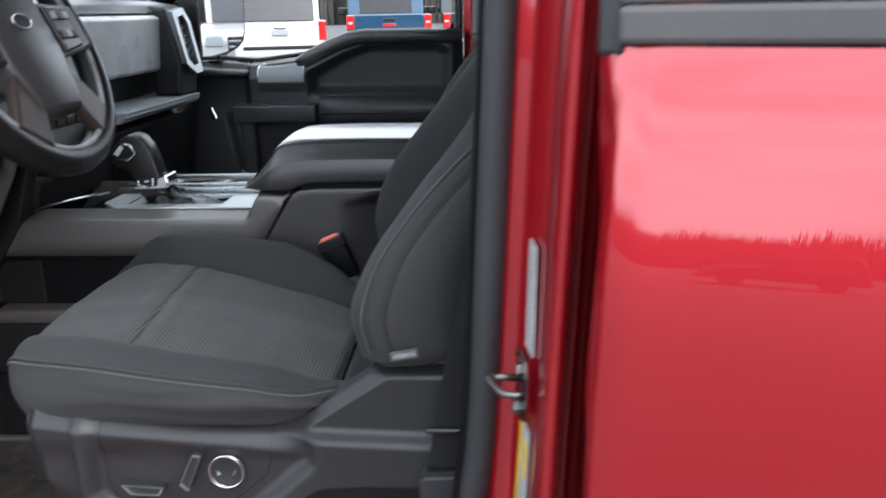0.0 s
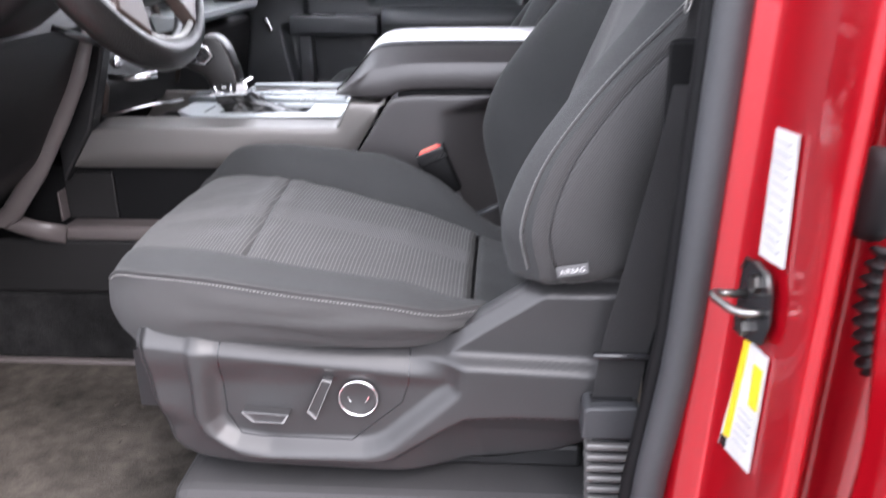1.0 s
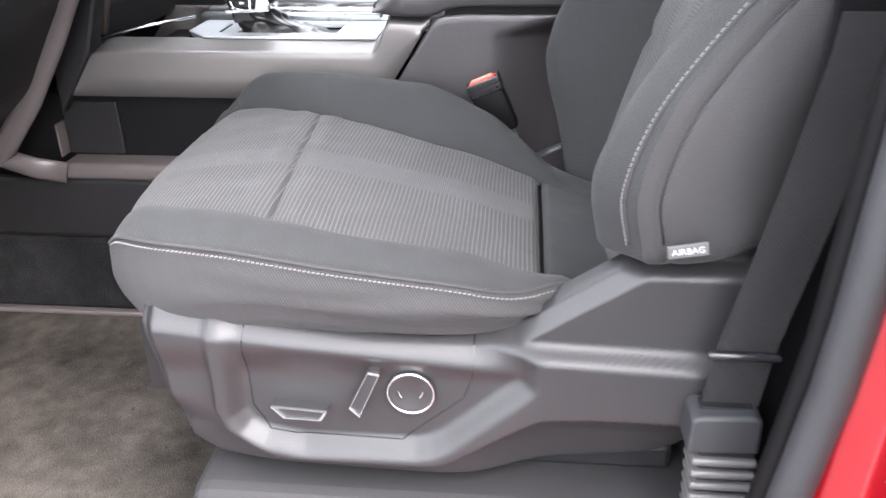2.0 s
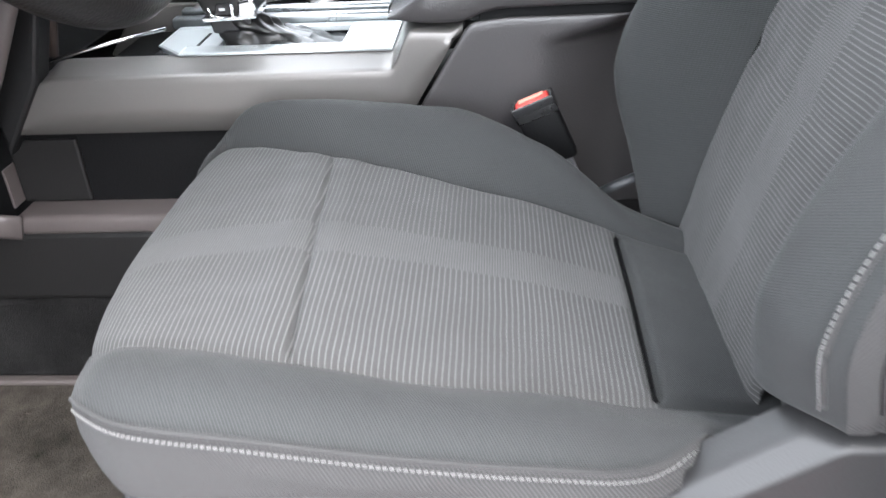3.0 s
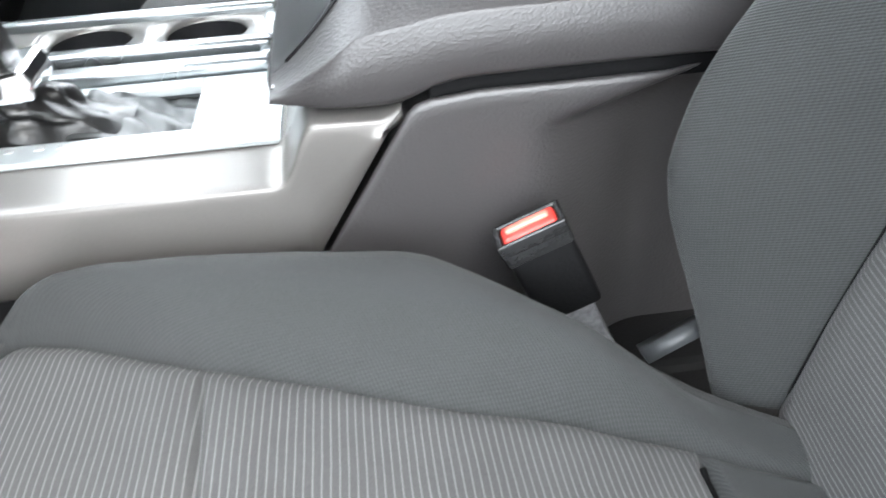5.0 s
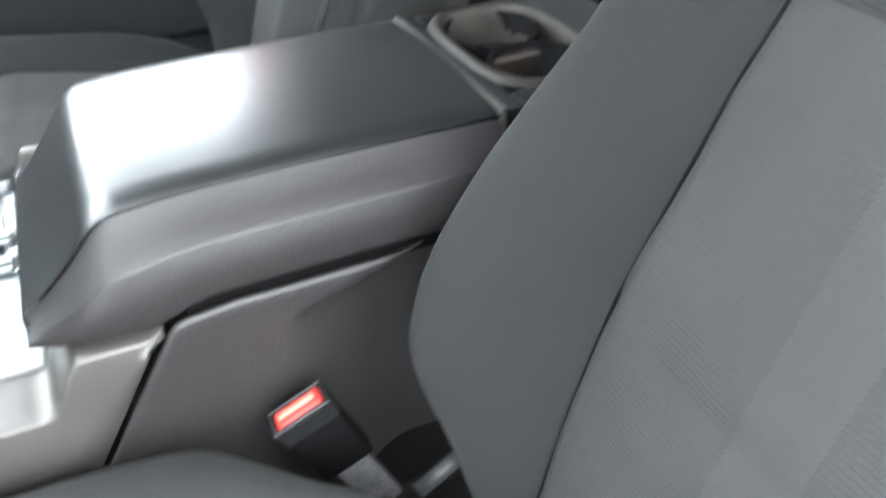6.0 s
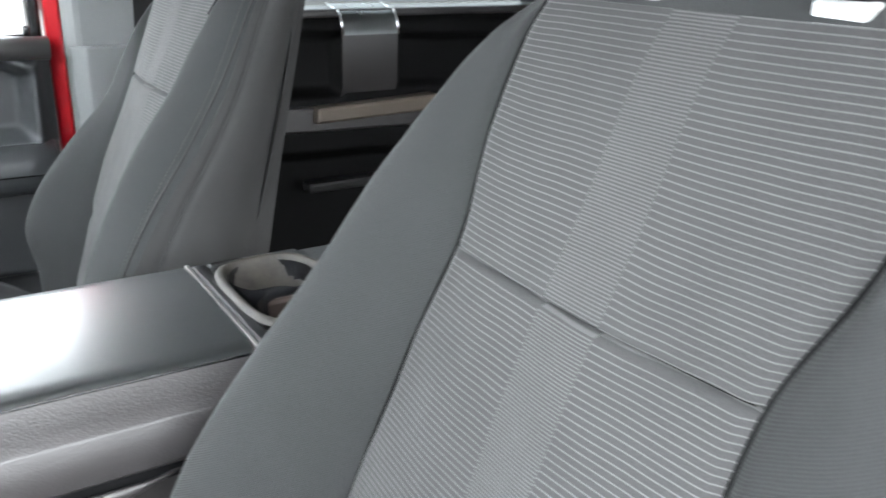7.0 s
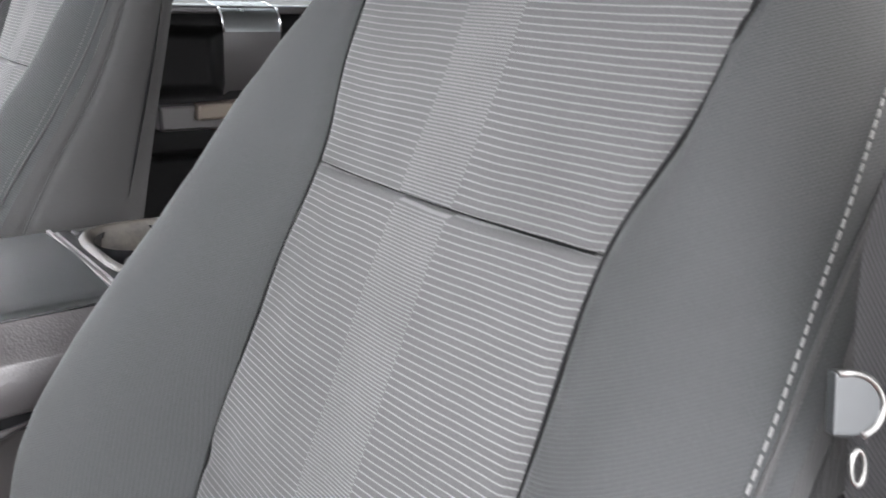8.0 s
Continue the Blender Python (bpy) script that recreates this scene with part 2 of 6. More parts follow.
BOOT = leather_grain("black_boot_leather", (0.005, 0.0047, 0.0047), 0.34, 300.0, 0.25, spec=0.45)
TAN = plain("dusty_dark_tray_plastic", (0.030, 0.026, 0.021), 0.6, vary=0.75, big=38.0, fine=260.0, grain=0.3)
PALE = plain("pale_silver_plastic", (0.55, 0.56, 0.56), 0.35, 0.3, vary=0.05)
CAP = leather_grain("grey_cap_vinyl", (0.065, 0.063, 0.062), 0.42, 420.0, 0.2)
HANDLE = plain("tan_grey_handle_paint", (0.12, 0.098, 0.078), 0.42, 0.2, vary=0.1, fine=400.0)
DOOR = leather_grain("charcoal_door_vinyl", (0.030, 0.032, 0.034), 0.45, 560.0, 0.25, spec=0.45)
DOOR_CAP = plain("satin_grey_cap_paint", (0.17, 0.185, 0.195), 0.42, 0.35, vary=0.05, fine=500.0)
SHELF = plain("pale_satin_shelf_paint", (0.26, 0.28, 0.285), 0.42, 0.1, vary=0.06, fine=400.0)
WORN = plain("worn_pale_rim_band", (0.24, 0.245, 0.24), 0.45, 0.1, vary=0.35, big=40.0, fine=300.0)
KICK = leather_grain("dark_grey_kick_plastic", (0.0085, 0.008, 0.008), 0.55, 420.0, 0.3, spec=0.25)
RISER = leather_grain("dark_grey_riser_plastic", (0.026, 0.0255, 0.026), 0.68, 420.0, 0.3, spec=0.15)
HEADLINER = plain("grey_headliner", (0.42, 0.42, 0.41), 0.95, fine=300.0, grain=0.4)
ASPHALT = asphalt_material()


# ---- mesh helpers ----
AT = {}


def thing(name, x, y, z, label, category, group="", kind=""):
    ob = new(name)
    ob.location = (x, y, z)
    AT[ob.name] = Vector((x, y, z))
    return tagged(ob, label, category, group, kind)


def part(name, bm, material, parent=None, label="", smooth=False):
    """Links a bmesh, built in world metres, as one mesh object under a thing or a part."""
    off = AT.get(parent.name, Vector()) if parent else Vector()
    bm.transform(Matrix.Translation(-off))
    if smooth:
        for f in bm.faces:
            f.smooth = True
    me = bpy.data.meshes.new(name)
    bm.to_mesh(me)
    bm.free()
    me.materials.append(material)
    ob = new(name, me)
    if parent:
        ob.parent = parent
        AT[ob.name] = off
    else:
        AT[ob.name] = Vector()
    if label:
        ob["label"] = label
    return ob


def soften(bm, r, seg=2):
    if r > 0:
        bmesh.ops.bevel(bm, geom=list(bm.edges), offset=r, segments=seg, profile=0.5, affect="EDGES", clamp_overlap=True)
    return bm


def box(x0, x1, y0, y1, z0, z1, r=0.0, seg=2):
    bm = bmesh.new()
    bmesh.ops.create_cube(bm, size=1)
    bmesh.ops.scale(bm, vec=(x1 - x0, y1 - y0, z1 - z0), verts=bm.verts)
    bmesh.ops.translate(bm, vec=((x0 + x1) / 2, (y0 + y1) / 2, (z0 + z1) / 2), verts=bm.verts)
    return soften(bm, r, seg)


def prism(poly, a, b, axis="y", r=0.0, seg=2):
    """A polygon drawn in the plane across axis, and drawn out from a to b."""
    def at(p, h):
        return (p[0], h, p[1]) if axis == "y" else (p[0], p[1], h) if axis == "z" else (h, p[0], p[1])
    bm = bmesh.new()
    lo = [bm.verts.new(at(p, a)) for p in poly]
    hi = [bm.verts.new(at(p, b)) for p in poly]
    n = len(poly)
    bm.faces.new(lo), bm.faces.new(hi[::-1])
    for i in range(n):
        bm.faces.new((lo[i], hi[i], hi[(i + 1) % n], lo[(i + 1) % n]))
    bmesh.ops.recalc_face_normals(bm, faces=bm.faces)
    return soften(bm, r, seg)


def join(*parts):
    out = bmesh.new()
    for bm in parts:
        me = bpy.data.meshes.new("scratch")
        bm.to_mesh(me)
        out.from_mesh(me)
        bm.free()
        bpy.data.meshes.remove(me)
    return out


def tube(points, radius, sides=10, flat=1.0, closed=False, up=(0, 0, 1)):
    """A bar swept along points; flat squeezes the section along up."""
    bm = bmesh.new()
    pts = [Vector(p) for p in points]
    n = len(pts)
    rings = []
    for i, p in enumerate(pts):
        a, b = (pts[(i - 1) % n], pts[(i + 1) % n]) if closed else (pts[max(i - 1, 0)], pts[min(i + 1, n - 1)])
        d = (b - a).normalized()
        u = Vector(up)
        s = d.cross(u)
        if s.length < 1e-4:
            s = d.cross(Vector((1, 0, 0)))
        s.normalize()
        u = s.cross(d)
        r = radius(i / max(n - 1, 1)) if callable(radius) else radius
        rings.append([bm.verts.new(p + s * math.cos(t) * r + u * math.sin(t) * r * flat) for t in [2 * math.pi * k / sides for k in range(sides)]])
    last = n if closed else n - 1
    for i in range(last):
        A, B = rings[i], rings[(i + 1) % n]
        for k in range(sides):
            bm.faces.new((A[k], A[(k + 1) % sides], B[(k + 1) % sides], B[k]))
    if not closed:
        bm.faces.new(rings[0][::-1]), bm.faces.new(rings[-1])
    bmesh.ops.recalc_face_normals(bm, faces=bm.faces)
    return bm


def spin(profile, centre, axis="z", steps=32, loop=False, lid=True):
    """A turned shape: (radius, height) pairs about an axis."""
    bm = bmesh.new()
    rings = []
    c = Vector(centre)
    for r, h in profile:
        ring = []
        for k in range(steps):
            t = 2 * math.pi * k / steps
            p = (r * math.cos(t), r * math.sin(t), h)
            p = p if axis == "z" else (p[0], h, p[1]) if axis == "y" else (h, p[0], p[1])
            ring.append(bm.verts.new(c + Vector(p)))
        rings.append(ring)
    for A, B in zip(rings, rings[1:] + (rings[:1] if loop else [])):
        for k in range(steps):
            bm.faces.new((A[k], A[(k + 1) % steps], B[(k + 1) % steps], B[k]))
    if not loop:
        bm.faces.new(rings[-1])
        if lid:
            bm.faces.new(rings[0][::-1])
    bmesh.ops.recalc_face_normals(bm, faces=bm.faces)
    return bm


def key(x, table):
    """A smooth curve through (x, value) pairs."""
    if x <= table[0][0]:
        return table[0][1]
    for i in range(len(table) - 1):
        (a, p), (b, q) = table[i], table[i + 1]
        if x <= b:
            m0 = (q - table[i - 1][1]) / (b - table[i - 1][0]) if i else (q - p) / (b - a)
            m1 = (table[i + 2][1] - p) / (table[i + 2][0] - a) if i + 2 < len(table) else (q - p) / (b - a)
            h, t = b - a, (x - a) / (b - a)
            return (2 * t**3 - 3 * t**2 + 1) * p + (t**3 - 2 * t**2 + t) * h * m0 + (-2 * t**3 + 3 * t**2) * q + (t**3 - t**2) * h * m1
    return table[-1][1]


def spread(a, b, n, ends=0.0):
    """n + 1 places from a to b, closer together at the ends."""
    return [a + (b - a) * ((1 - ends) * i / n + ends * (0.5 - 0.5 * math.cos(math.pi * i / n))) for i in range(n + 1)]


def step(a, b, x):
    t = max(0.0, min(1.0, (x - a) / (b - a)))
    return t * t * (3 - 2 * t)


def sheet(rows, uv=None, flip=False):
    """A mesh over rows of points, with its own lengths as UV."""
    bm = bmesh.new()
    lay = bm.loops.layers.uv.new("UVMap")
    vs = [[bm.verts.new(p) for p in r] for r in rows]
    for i in range(len(rows) - 1):
        for j in range(len(rows[0]) - 1):
            q = [(i, j), (i + 1, j), (i + 1, j + 1), (i, j + 1)]
            if flip:
                q.reverse()
            try:
                f = bm.faces.new([vs[a][b] for a, b in q])
            except ValueError:
                continue
            f.smooth = True
            if uv:
                for l, (a, b) in zip(f.loops, q):
                    l[lay].uv = uv[a][b]
    return bm


def inside(p, poly):
    """Distance to a polygon's edge: positive inside."""
    x, y = p
    hit, best = False, 1e9
    for i in range(len(poly)):
        (ax, ay), (bx, by) = poly[i - 1], poly[i]
        if (ay > y) != (by > y) and x < (bx - ax) * (y - ay) / (by - ay) + ax:
            hit = not hit
        dx, dy = bx - ax, by - ay
        t = max(0, min(1, ((x - ax) * dx + (y - ay) * dy) / (dx * dx + dy * dy + 1e-12)))
        best = min(best, math.hypot(x - ax - t * dx, y - ay - t * dy))
    return best if hit else -best


# ---- seats ----
SEAT_Y = 0.482
# plan and heights of the driver's cushion: x along the truck, offsets from the seat's middle
W_NEAR = [(-0.206, 0.10), (-0.198, 0.155), (-0.178, 0.19), (-0.15, 0.217), (-0.10, 0.243), (-0.04, 0.252), (0.10, 0.253), (0.17, 0.246), (0.20, 0.236), (0.22, 0.222), (0.235, 0.206), (0.25, 0.192), (0.345, 0.180)]
W_FAR = [(-0.206, 0.165), (-0.198, 0.215), (-0.178, 0.234), (-0.15, 0.249), (-0.10, 0.265), (-0.03, 0.270), (0.05, 0.266), (0.085, 0.260), (0.11, 0.243), (0.15, 0.214), (0.20, 0.190), (0.25, 0.165), (0.345, 0.12)]
I_NEAR = [(-0.206, 0.095), (-0.17, 0.128), (-0.12, 0.141), (-0.07, 0.152), (-0.03, 0.161), (0.06, 0.164), (0.13, 0.158), (0.20, 0.143), (0.25, 0.128), (0.345, 0.115)]
I_FAR = [(-0.206, 0.16), (-0.185, 0.225), (-0.17, 0.238), (-0.14, 0.226), (-0.115, 0.213), (-0.083, 0.195), (-0.046, 0.180), (0.012, 0.165), (0.073, 0.150), (0.13, 0.143), (0.186, 0.134), (0.238, 0.126), (0.345, 0.09)]
Z_MID = [(-0.206, 0.905), (-0.198, 0.933), (-0.18, 0.951), (-0.15, 0.962), (-0.10, 0.969), (-0.05, 0.971), (0.0, 0.966), (0.05, 0.957), (0.10, 0.947), (0.15, 0.935), (0.20, 0.919), (0.25, 0.903), (0.30, 0.893), (0.345, 0.888)]
Z_NEAR = [(-0.206, 0.909), (-0.198, 0.938), (-0.178, 0.964), (-0.15, 0.981), (-0.10, 0.990), (-0.04, 0.989), (0.05, 0.977), (0.15, 0.963), (0.20, 0.950), (0.25, 0.936), (0.30, 0.905), (0.345, 0.89)]
Z_FAR = [(-0.206, 0.905), (-0.198, 0.938), (-0.178, 0.962), (-0.15, 0.974), (-0.10, 0.980), (0.0, 0.981), (0.07, 0.978), (0.095, 0.973), (0.15, 0.957), (0.20, 0.932), (0.25, 0.908), (0.345, 0.888)]
SEAM_A, SEAM_B = -0.036, 0.231


def seam_x(v):
    """The front seam runs a little aslant."""
    return SEAM_A + 0.012 * (-v / 0.16)


# height table of the backrest: middle line x, bolster's lead, fall behind the bolster, outer half-width, insert half-width
B_X = [(0.885, 0.300), (0.98, 0.322), (1.08, 0.352), (1.18, 0.388), (1.288, 0.435), (1.36, 0.467), (1.42, 0.496), (1.45, 0.516)]
B_C = [(0.885, 0.026), (0.93, 0.048), (1.03, 0.094), (1.08, 0.101), (1.125, 0.095), (1.197, 0.070), (1.25, 0.046), (1.325, 0.022), (1.40, -0.002), (1.45, -0.02)]
B_D = [(0.885, 0.045), (1.15, 0.045), (1.207, 0.065), (1.247, 0.085), (1.30, 0.10), (1.36, 0.10), (1.45, 0.07)]
B_S = [(0.885, 0.20), (0.94, 0.236), (1.02, 0.253), (1.10, 0.256), (1.17, 0.249), (1.23, 0.229), (1.295, 0.212), (1.36, 0.200), (1.45, 0.172)]
B_W = [(0.885, 0.20), (0.94, 0.236), (1.02, 0.253), (1.10, 0.257), (1.17, 0.255), (1.23, 0.250), (1.295, 0.243), (1.36, 0.231), (1.42, 0.212), (1.45, 0.188)]
B_I = [(0.885, 0.130), (1.07, 0.128), (1.20, 0.124), (1.288, 0.123), (1.36, 0.144), (1.43, 0.148), (1.45, 0.146)]
# outboard side: stitched line, edge and fall
N_S = [(0.885, 0.20), (0.95, 0.245), (1.02, 0.258), (1.10, 0.252), (1.18, 0.233), (1.26, 0.2165), (1.34, 0.202), (1.42, 0.184), (1.45, 0.172)]
N_D = [(0.885, 0.030), (1.03, 0.030), (1.08, 0.023), (1.12, 0.017), (1.17, 0.019), (1.23, 0.033), (1.28, 0.054), (1.34, 0.084), (1.45, 0.105)]
# passenger seat: the bolster's lead at its crown and at the stitched line
P_C = [(0.885, 0.05), (1.00, 0.068), (1.087, 0.072), (1.148, 0.066), (1.214, 0.054), (1.259, 0.042), (1.308, 0.026), (1.36, 0.016), (1.412, 0.010), (1.45, 0.0)]
P_S = [(0.885, 0.03), (1.00, 0.046), (1.107, 0.040), (1.176, 0.024), (1.244, 0.003), (1.316, -0.014), (1.415, -0.022), (1.45, -0.03)]
B_OFF = 0.016
FOOT = 0.978
CREASE = 1.287


def cushion_point(x, side, q, jig):
    """side -1 near, 0 insert, 1 far; q runs across the strip."""
    zi = key(x, Z_MID)
    if side == 0:
        v = -key(x, I_NEAR) + q * (key(x, I_NEAR) + key(x, I_FAR))
        e = min(q, 1 - q)
        z = zi + 0.006 * (1 - (2 * q - 1) ** 2) - 0.005 * math.exp(-((e * 0.3) / 0.006) ** 2)
        s, rim = x - seam_x(v), step(0.0, 0.06, e)
        z -= rim * (0.005 * math.exp(-((s / 0.0022) ** 2)) - 0.003 * math.exp(-((abs(s) - 0.02) / 0.012) ** 2))
        s = x - SEAM_B
        z -= rim * 0.014 * math.exp(-((s / 0.0045) ** 2))
    else:
        inner, outer = (key(x, I_NEAR), key(x, W_NEAR)) if side < 0 else (key(x, I_FAR), key(x, W_FAR))
        zo = key(x, Z_NEAR if side < 0 else Z_FAR)
        v = side * (inner + q * (outer - inner))
        fade = step(-0.206, -0.13, x) * (1 - step(0.16, 0.28, x))
        crown = (0.019 if side < 0 else 0.034) * fade
        z = zi + (zo - zi) * step(0, 1, q) + crown * math.sin(math.pi * min(1, q * 1.06)) ** 0.8 * (1 if q < 0.94 else (1 - q) / 0.06)
        z -= 0.005 * math.exp(-((q * (outer - inner)) / 0.006) ** 2)
    z += jig * 0.0022 * noise.noise((x * 14, v * 14, 3.1)) + jig * 0.0008 * noise.noise((x * 45, v * 45, 1.7))
    nose = 1 - step(-0.206, -0.09, x)
    x -= 0.011 * nose * (1 - step(0.06, 0.2, -v))
    if v < 0:
        x += 0.022 * (-v / 0.2) * nose
    return x, v, z


def build_seat(name, middle, hand, label, back=0.0):
    """A bucket seat. hand 1: outboard side towards -y (driver); -1 mirrored (passenger)."""
    seat = thing(name, 0.12, middle, 0.6, label, "car seat", "front bucket seats")

    def w(p):
        return (p[0] + back, middle + hand * p[1], p[2])

    def place(bm, mirror=True):
        for v in bm.verts:
            v.co = w(v.co)
        if hand < 0:
            bmesh.ops.reverse_faces(bm, faces=bm.faces)
        return bm

    def patch(pname, rows, uvs, mat, tip="", flip=False):
        return part(pname, place(sheet(rows, uvs, flip)), mat, seat, tip)

    # cushion top, strip by strip
    def strip(side, xs, nq, ends=0.3):
        rows, uvs = [], []
        for x in xs:
            r, u = [], []
            for q in spread(0, 1, nq, ends):
                if side < 0:
                    q = 1 - q
                p = cushion_point(x, side, q, 1.0)
                r.append(p), u.append((p[0], p[1]))
            rows.append(r), uvs.append(u)
        return rows, uvs

    def rows_to(a, b, n):
        """Insert rows that end on the slanting seam."""
        rows, uvs = [], []
        for t in spread(0, 1, n, 0.75):
            r, u = [], []
            for q in spread(0, 1, 46, 0.45):
                v = (q - 0.5) * 0.32
                x0 = seam_x(v) if a is None else a
                x1 = seam_x(v) if b is None else b
                p = cushion_point(x0 + (x1 - x0) * t, 0, q, 1.0)
                r.append(p), u.append((p[0], p[1]))
            rows.append(r), uvs.append(u)
        return rows, uvs

    patch("cushion_front_insert", *rows_to(-0.206, None, 40), INSERT, "striped grey cloth front insert")
    patch("cushion_main_insert", *rows_to(None, SEAM_B, 52), INSERT, "striped grey cloth seat insert")
    patch("cushion_rear_panel", *rows_to(SEAM_B, 0.345, 22), CLOTH)
    xs = spread(-0.206, -0.15, 12) + spread(-0.15, 0.345, 60)[1:]
    patch("cushion_outer_bolster", *strip(-1, xs, 16), CLOTH)
    patch("cushion_inner_bolster", *strip(1, xs, 16), CLOTH)
    # skirt round the cushion
    edge = [cushion_point(x, -1, 1, 0) for x in spread(0.345, -0.206, 70, -0.0)]
    edge += [cushion_point(-0.206, -1, q, 0) for q in spread(1, 0, 4)][1:] + [cushion_point(-0.206, 0, q, 0) for q in spread(0, 1, 14)][1:] + [cushion_point(-0.206, 1, q, 0) for q in spread(0, 1, 4)][1:]
    edge += [cushion_point(x, 1, 1, 0) for x in spread(-0.206, 0.345, 70)][1:]
    rows, uvs, run = [], [], 0.0
    for i, p in enumerate(edge):
        a, b = edge[max(i - 1, 0)], edge[min(i + 1, len(edge) - 1)]
        d = Vector((b[0] - a[0], b[1] - a[1], 0)).normalized()
        out = Vector((d.y, -d.x, 0)) * -1
        if i:
            run += (Vector(p) - Vector(edge[i - 1])).length
        front = step(0.0, -0.18, p[0])
        low = 0.905 - 0.05 * front
        low = min(low, p[2] - 0.012)
        r, u = [], []
        for k in range(13):
            t = k / 12
            bulge = (0.010 - 0.006 * step(0.05, -0.16, p[0])) * math.sin(math.pi * min(1, t * 1.1)) - (0.014 + 0.012 * step(-0.05, -0.18, p[0])) * t * t
            fold = 0.0035 * math.sin(t * 16 + 5 * noise.noise((p[0] * 7, p[1] * 7, t * 2))) * step(0.1, 0.4, t) * (0.4 + 0.5 * step(-0.05, 0.2, p[0]))
            q = Vector(p) + out * (bulge + fold)
            q.z = p[2] + (low - p[2]) * t
            r.append(tuple(q)), u.append((run, q.z))
        rows.append(r), uvs.append(u)
    patch("cushion_skirt", rows, uvs, CLOTH_SIDE, "twill cloth skirt with loose folds", flip=True)
    # welt and stitches along the outer edge
    line = [cushion_point(x, -1, 1, 0) for x in spread(-0.185, 0.248, 60)]
    part("cushion_welt", place(tube([(p[0], p[1] - 0.001, p[2] - 0.001) for p in line], 0.0018, 8)), CLOTH_SIDE, seat, smooth=True)
    bits = []
    for i in range(0, 110):
        x = -0.175 + i * 0.0038
        a, b = cushion_point(x, -1, 1, 0), cushion_point(x + 0.0025, -1, 1, 0)
        bits.append(tube([(a[0], a[1] - 0.0058, a[2] - 0.0045), (b[0], b[1] - 0.0058, b[2] - 0.0038)], 0.0007, 5))
    tagged(part("cushion_stitching", place(join(*bits)), THREAD, seat, "pale contrast stitching"), kind="stuff")
    part("cushion_base", place(prism([(-0.15, 0.80), (0.34, 0.80), (0.34, 0.872), (-0.15, 0.872)], -0.19, 0.17)), DARK, seat)

    # backrest
    def inboard(z):
        """How much wider the insert is on the console side."""
        return 0.014 * (1 - step(1.22, 1.36, z)) + (0.008 * (1 - step(1.07, 1.20, z)) if hand > 0 else 0.0)

    def back_point(z, side, q, jig=1.0):
        x, c, half, ins, fall = key(z, B_X), key(z, B_C), key(z, B_W), key(z, B_I), key(z, B_D)
        wrapped = side < 0 or hand < 0
        if wrapped:
            half, fall = key(z, N_S) + 0.012, key(z, N_D)
            c -= 0.022 * step(0.885, 0.98, z) * (1 - step(1.2, 1.36, z)) + 0.016 * step(1.02, 1.16, z) * (1 - step(1.24, 1.4, z))
        if hand < 0 and side > 0:
            c = key(z, P_C) - 0.006
            fall = (c - key(z, P_S)) / 0.67
        if side > 0:
            c, ins = c + 0.006, ins + inboard(z)
        pz = z
        if side == 0:
            far = ins + inboard(z)
            v = -ins + q * (ins + far)
            e = min(q, 1 - q) * 2 * ins
            px = x - 0.007 * (1 - (2 * q - 1) ** 2) + 0.005 * math.exp(-(e / 0.005) ** 2)
            d = z - CREASE
            px += 0.011 * math.exp(-(d / 0.0015) ** 2) * step(0, 0.03, min(q, 1 - q))
            px += 0.003 * math.exp(-((z - 1.078) / 0.009) ** 2)
        else:
            crown = half - 0.058 if wrapped else min(half - 0.026, 0.214)
            v = ins + q * (half - ins)
            qc = (crown - ins) / max(half - ins, 0.001)
            if q < qc:
                t = q / qc
                lead = c * math.sin(t * math.pi / 2) ** 1.15
            else:
                t = (q - qc) / (1 - qc)
                lead = c - fall * t ** 1.7
            px = x - lead + 0.005 * math.exp(-((q * (half - ins)) / 0.005) ** 2)
            if hand > 0 and side < 0:
                pz = z + 0.018 * step(0.3, 1.0, q) * (1 - step(FOOT, 1.06, z))
            else:
                pz = z + 0.085 * step(0.45, 1.0, q) * (1 - step(0.885, 1.06, z))
            v *= side
        n = jig * (0.0022 * noise.noise((v * 13, z * 13, 7.7)) + 0.0007 * noise.noise((v * 40, z * 40, 2.2)))
        return px + n, v + B_OFF, pz

    def stitched(z, side):
        ins = key(z, B_I) + (inboard(z) if side > 0 else 0)
        if side < 0 or hand < 0:
            return back_point(z, side, (key(z, N_S) - ins) / (key(z, N_S) + 0.012 - ins), 0)
        edge = max(key(z, B_S), key(z, B_W) - 0.010)
        return back_point(z, side, min(1, (edge - ins) / (key(z, B_W) - ins)), 0)

    def shell_x(z):
        if hand < 0:
            return 0.500 + 0.30 * (z - 1.108)
        return key(z, B_X) - key(z, B_C) + key(z, B_D) + 0.125 - 0.055 * step(1.1, 1.45, z)

    def arc(z):
        return (z - 0.885) * 1.13

    def back_strip(side, zs, nq):
        rows, uvs = [], []
        for z in zs:
            r, u = [], []
            for q in spread(0, 1, nq, 0.35):
                p = back_point(z, side, q)
                r.append(p), u.append((arc(z), p[1] - B_OFF))
            rows.append(r), uvs.append(u)
        return rows, uvs

    patch("backrest_lower_insert", *back_strip(0, spread(0.885, CREASE, 80, 0.8), 44), INSERT, "striped grey cloth backrest insert", flip=False)
    patch("backrest_upper_insert", *back_strip(0, spread(CREASE, 1.45, 46, 0.7), 44), INSERT, "striped grey cloth backrest insert", flip=False)
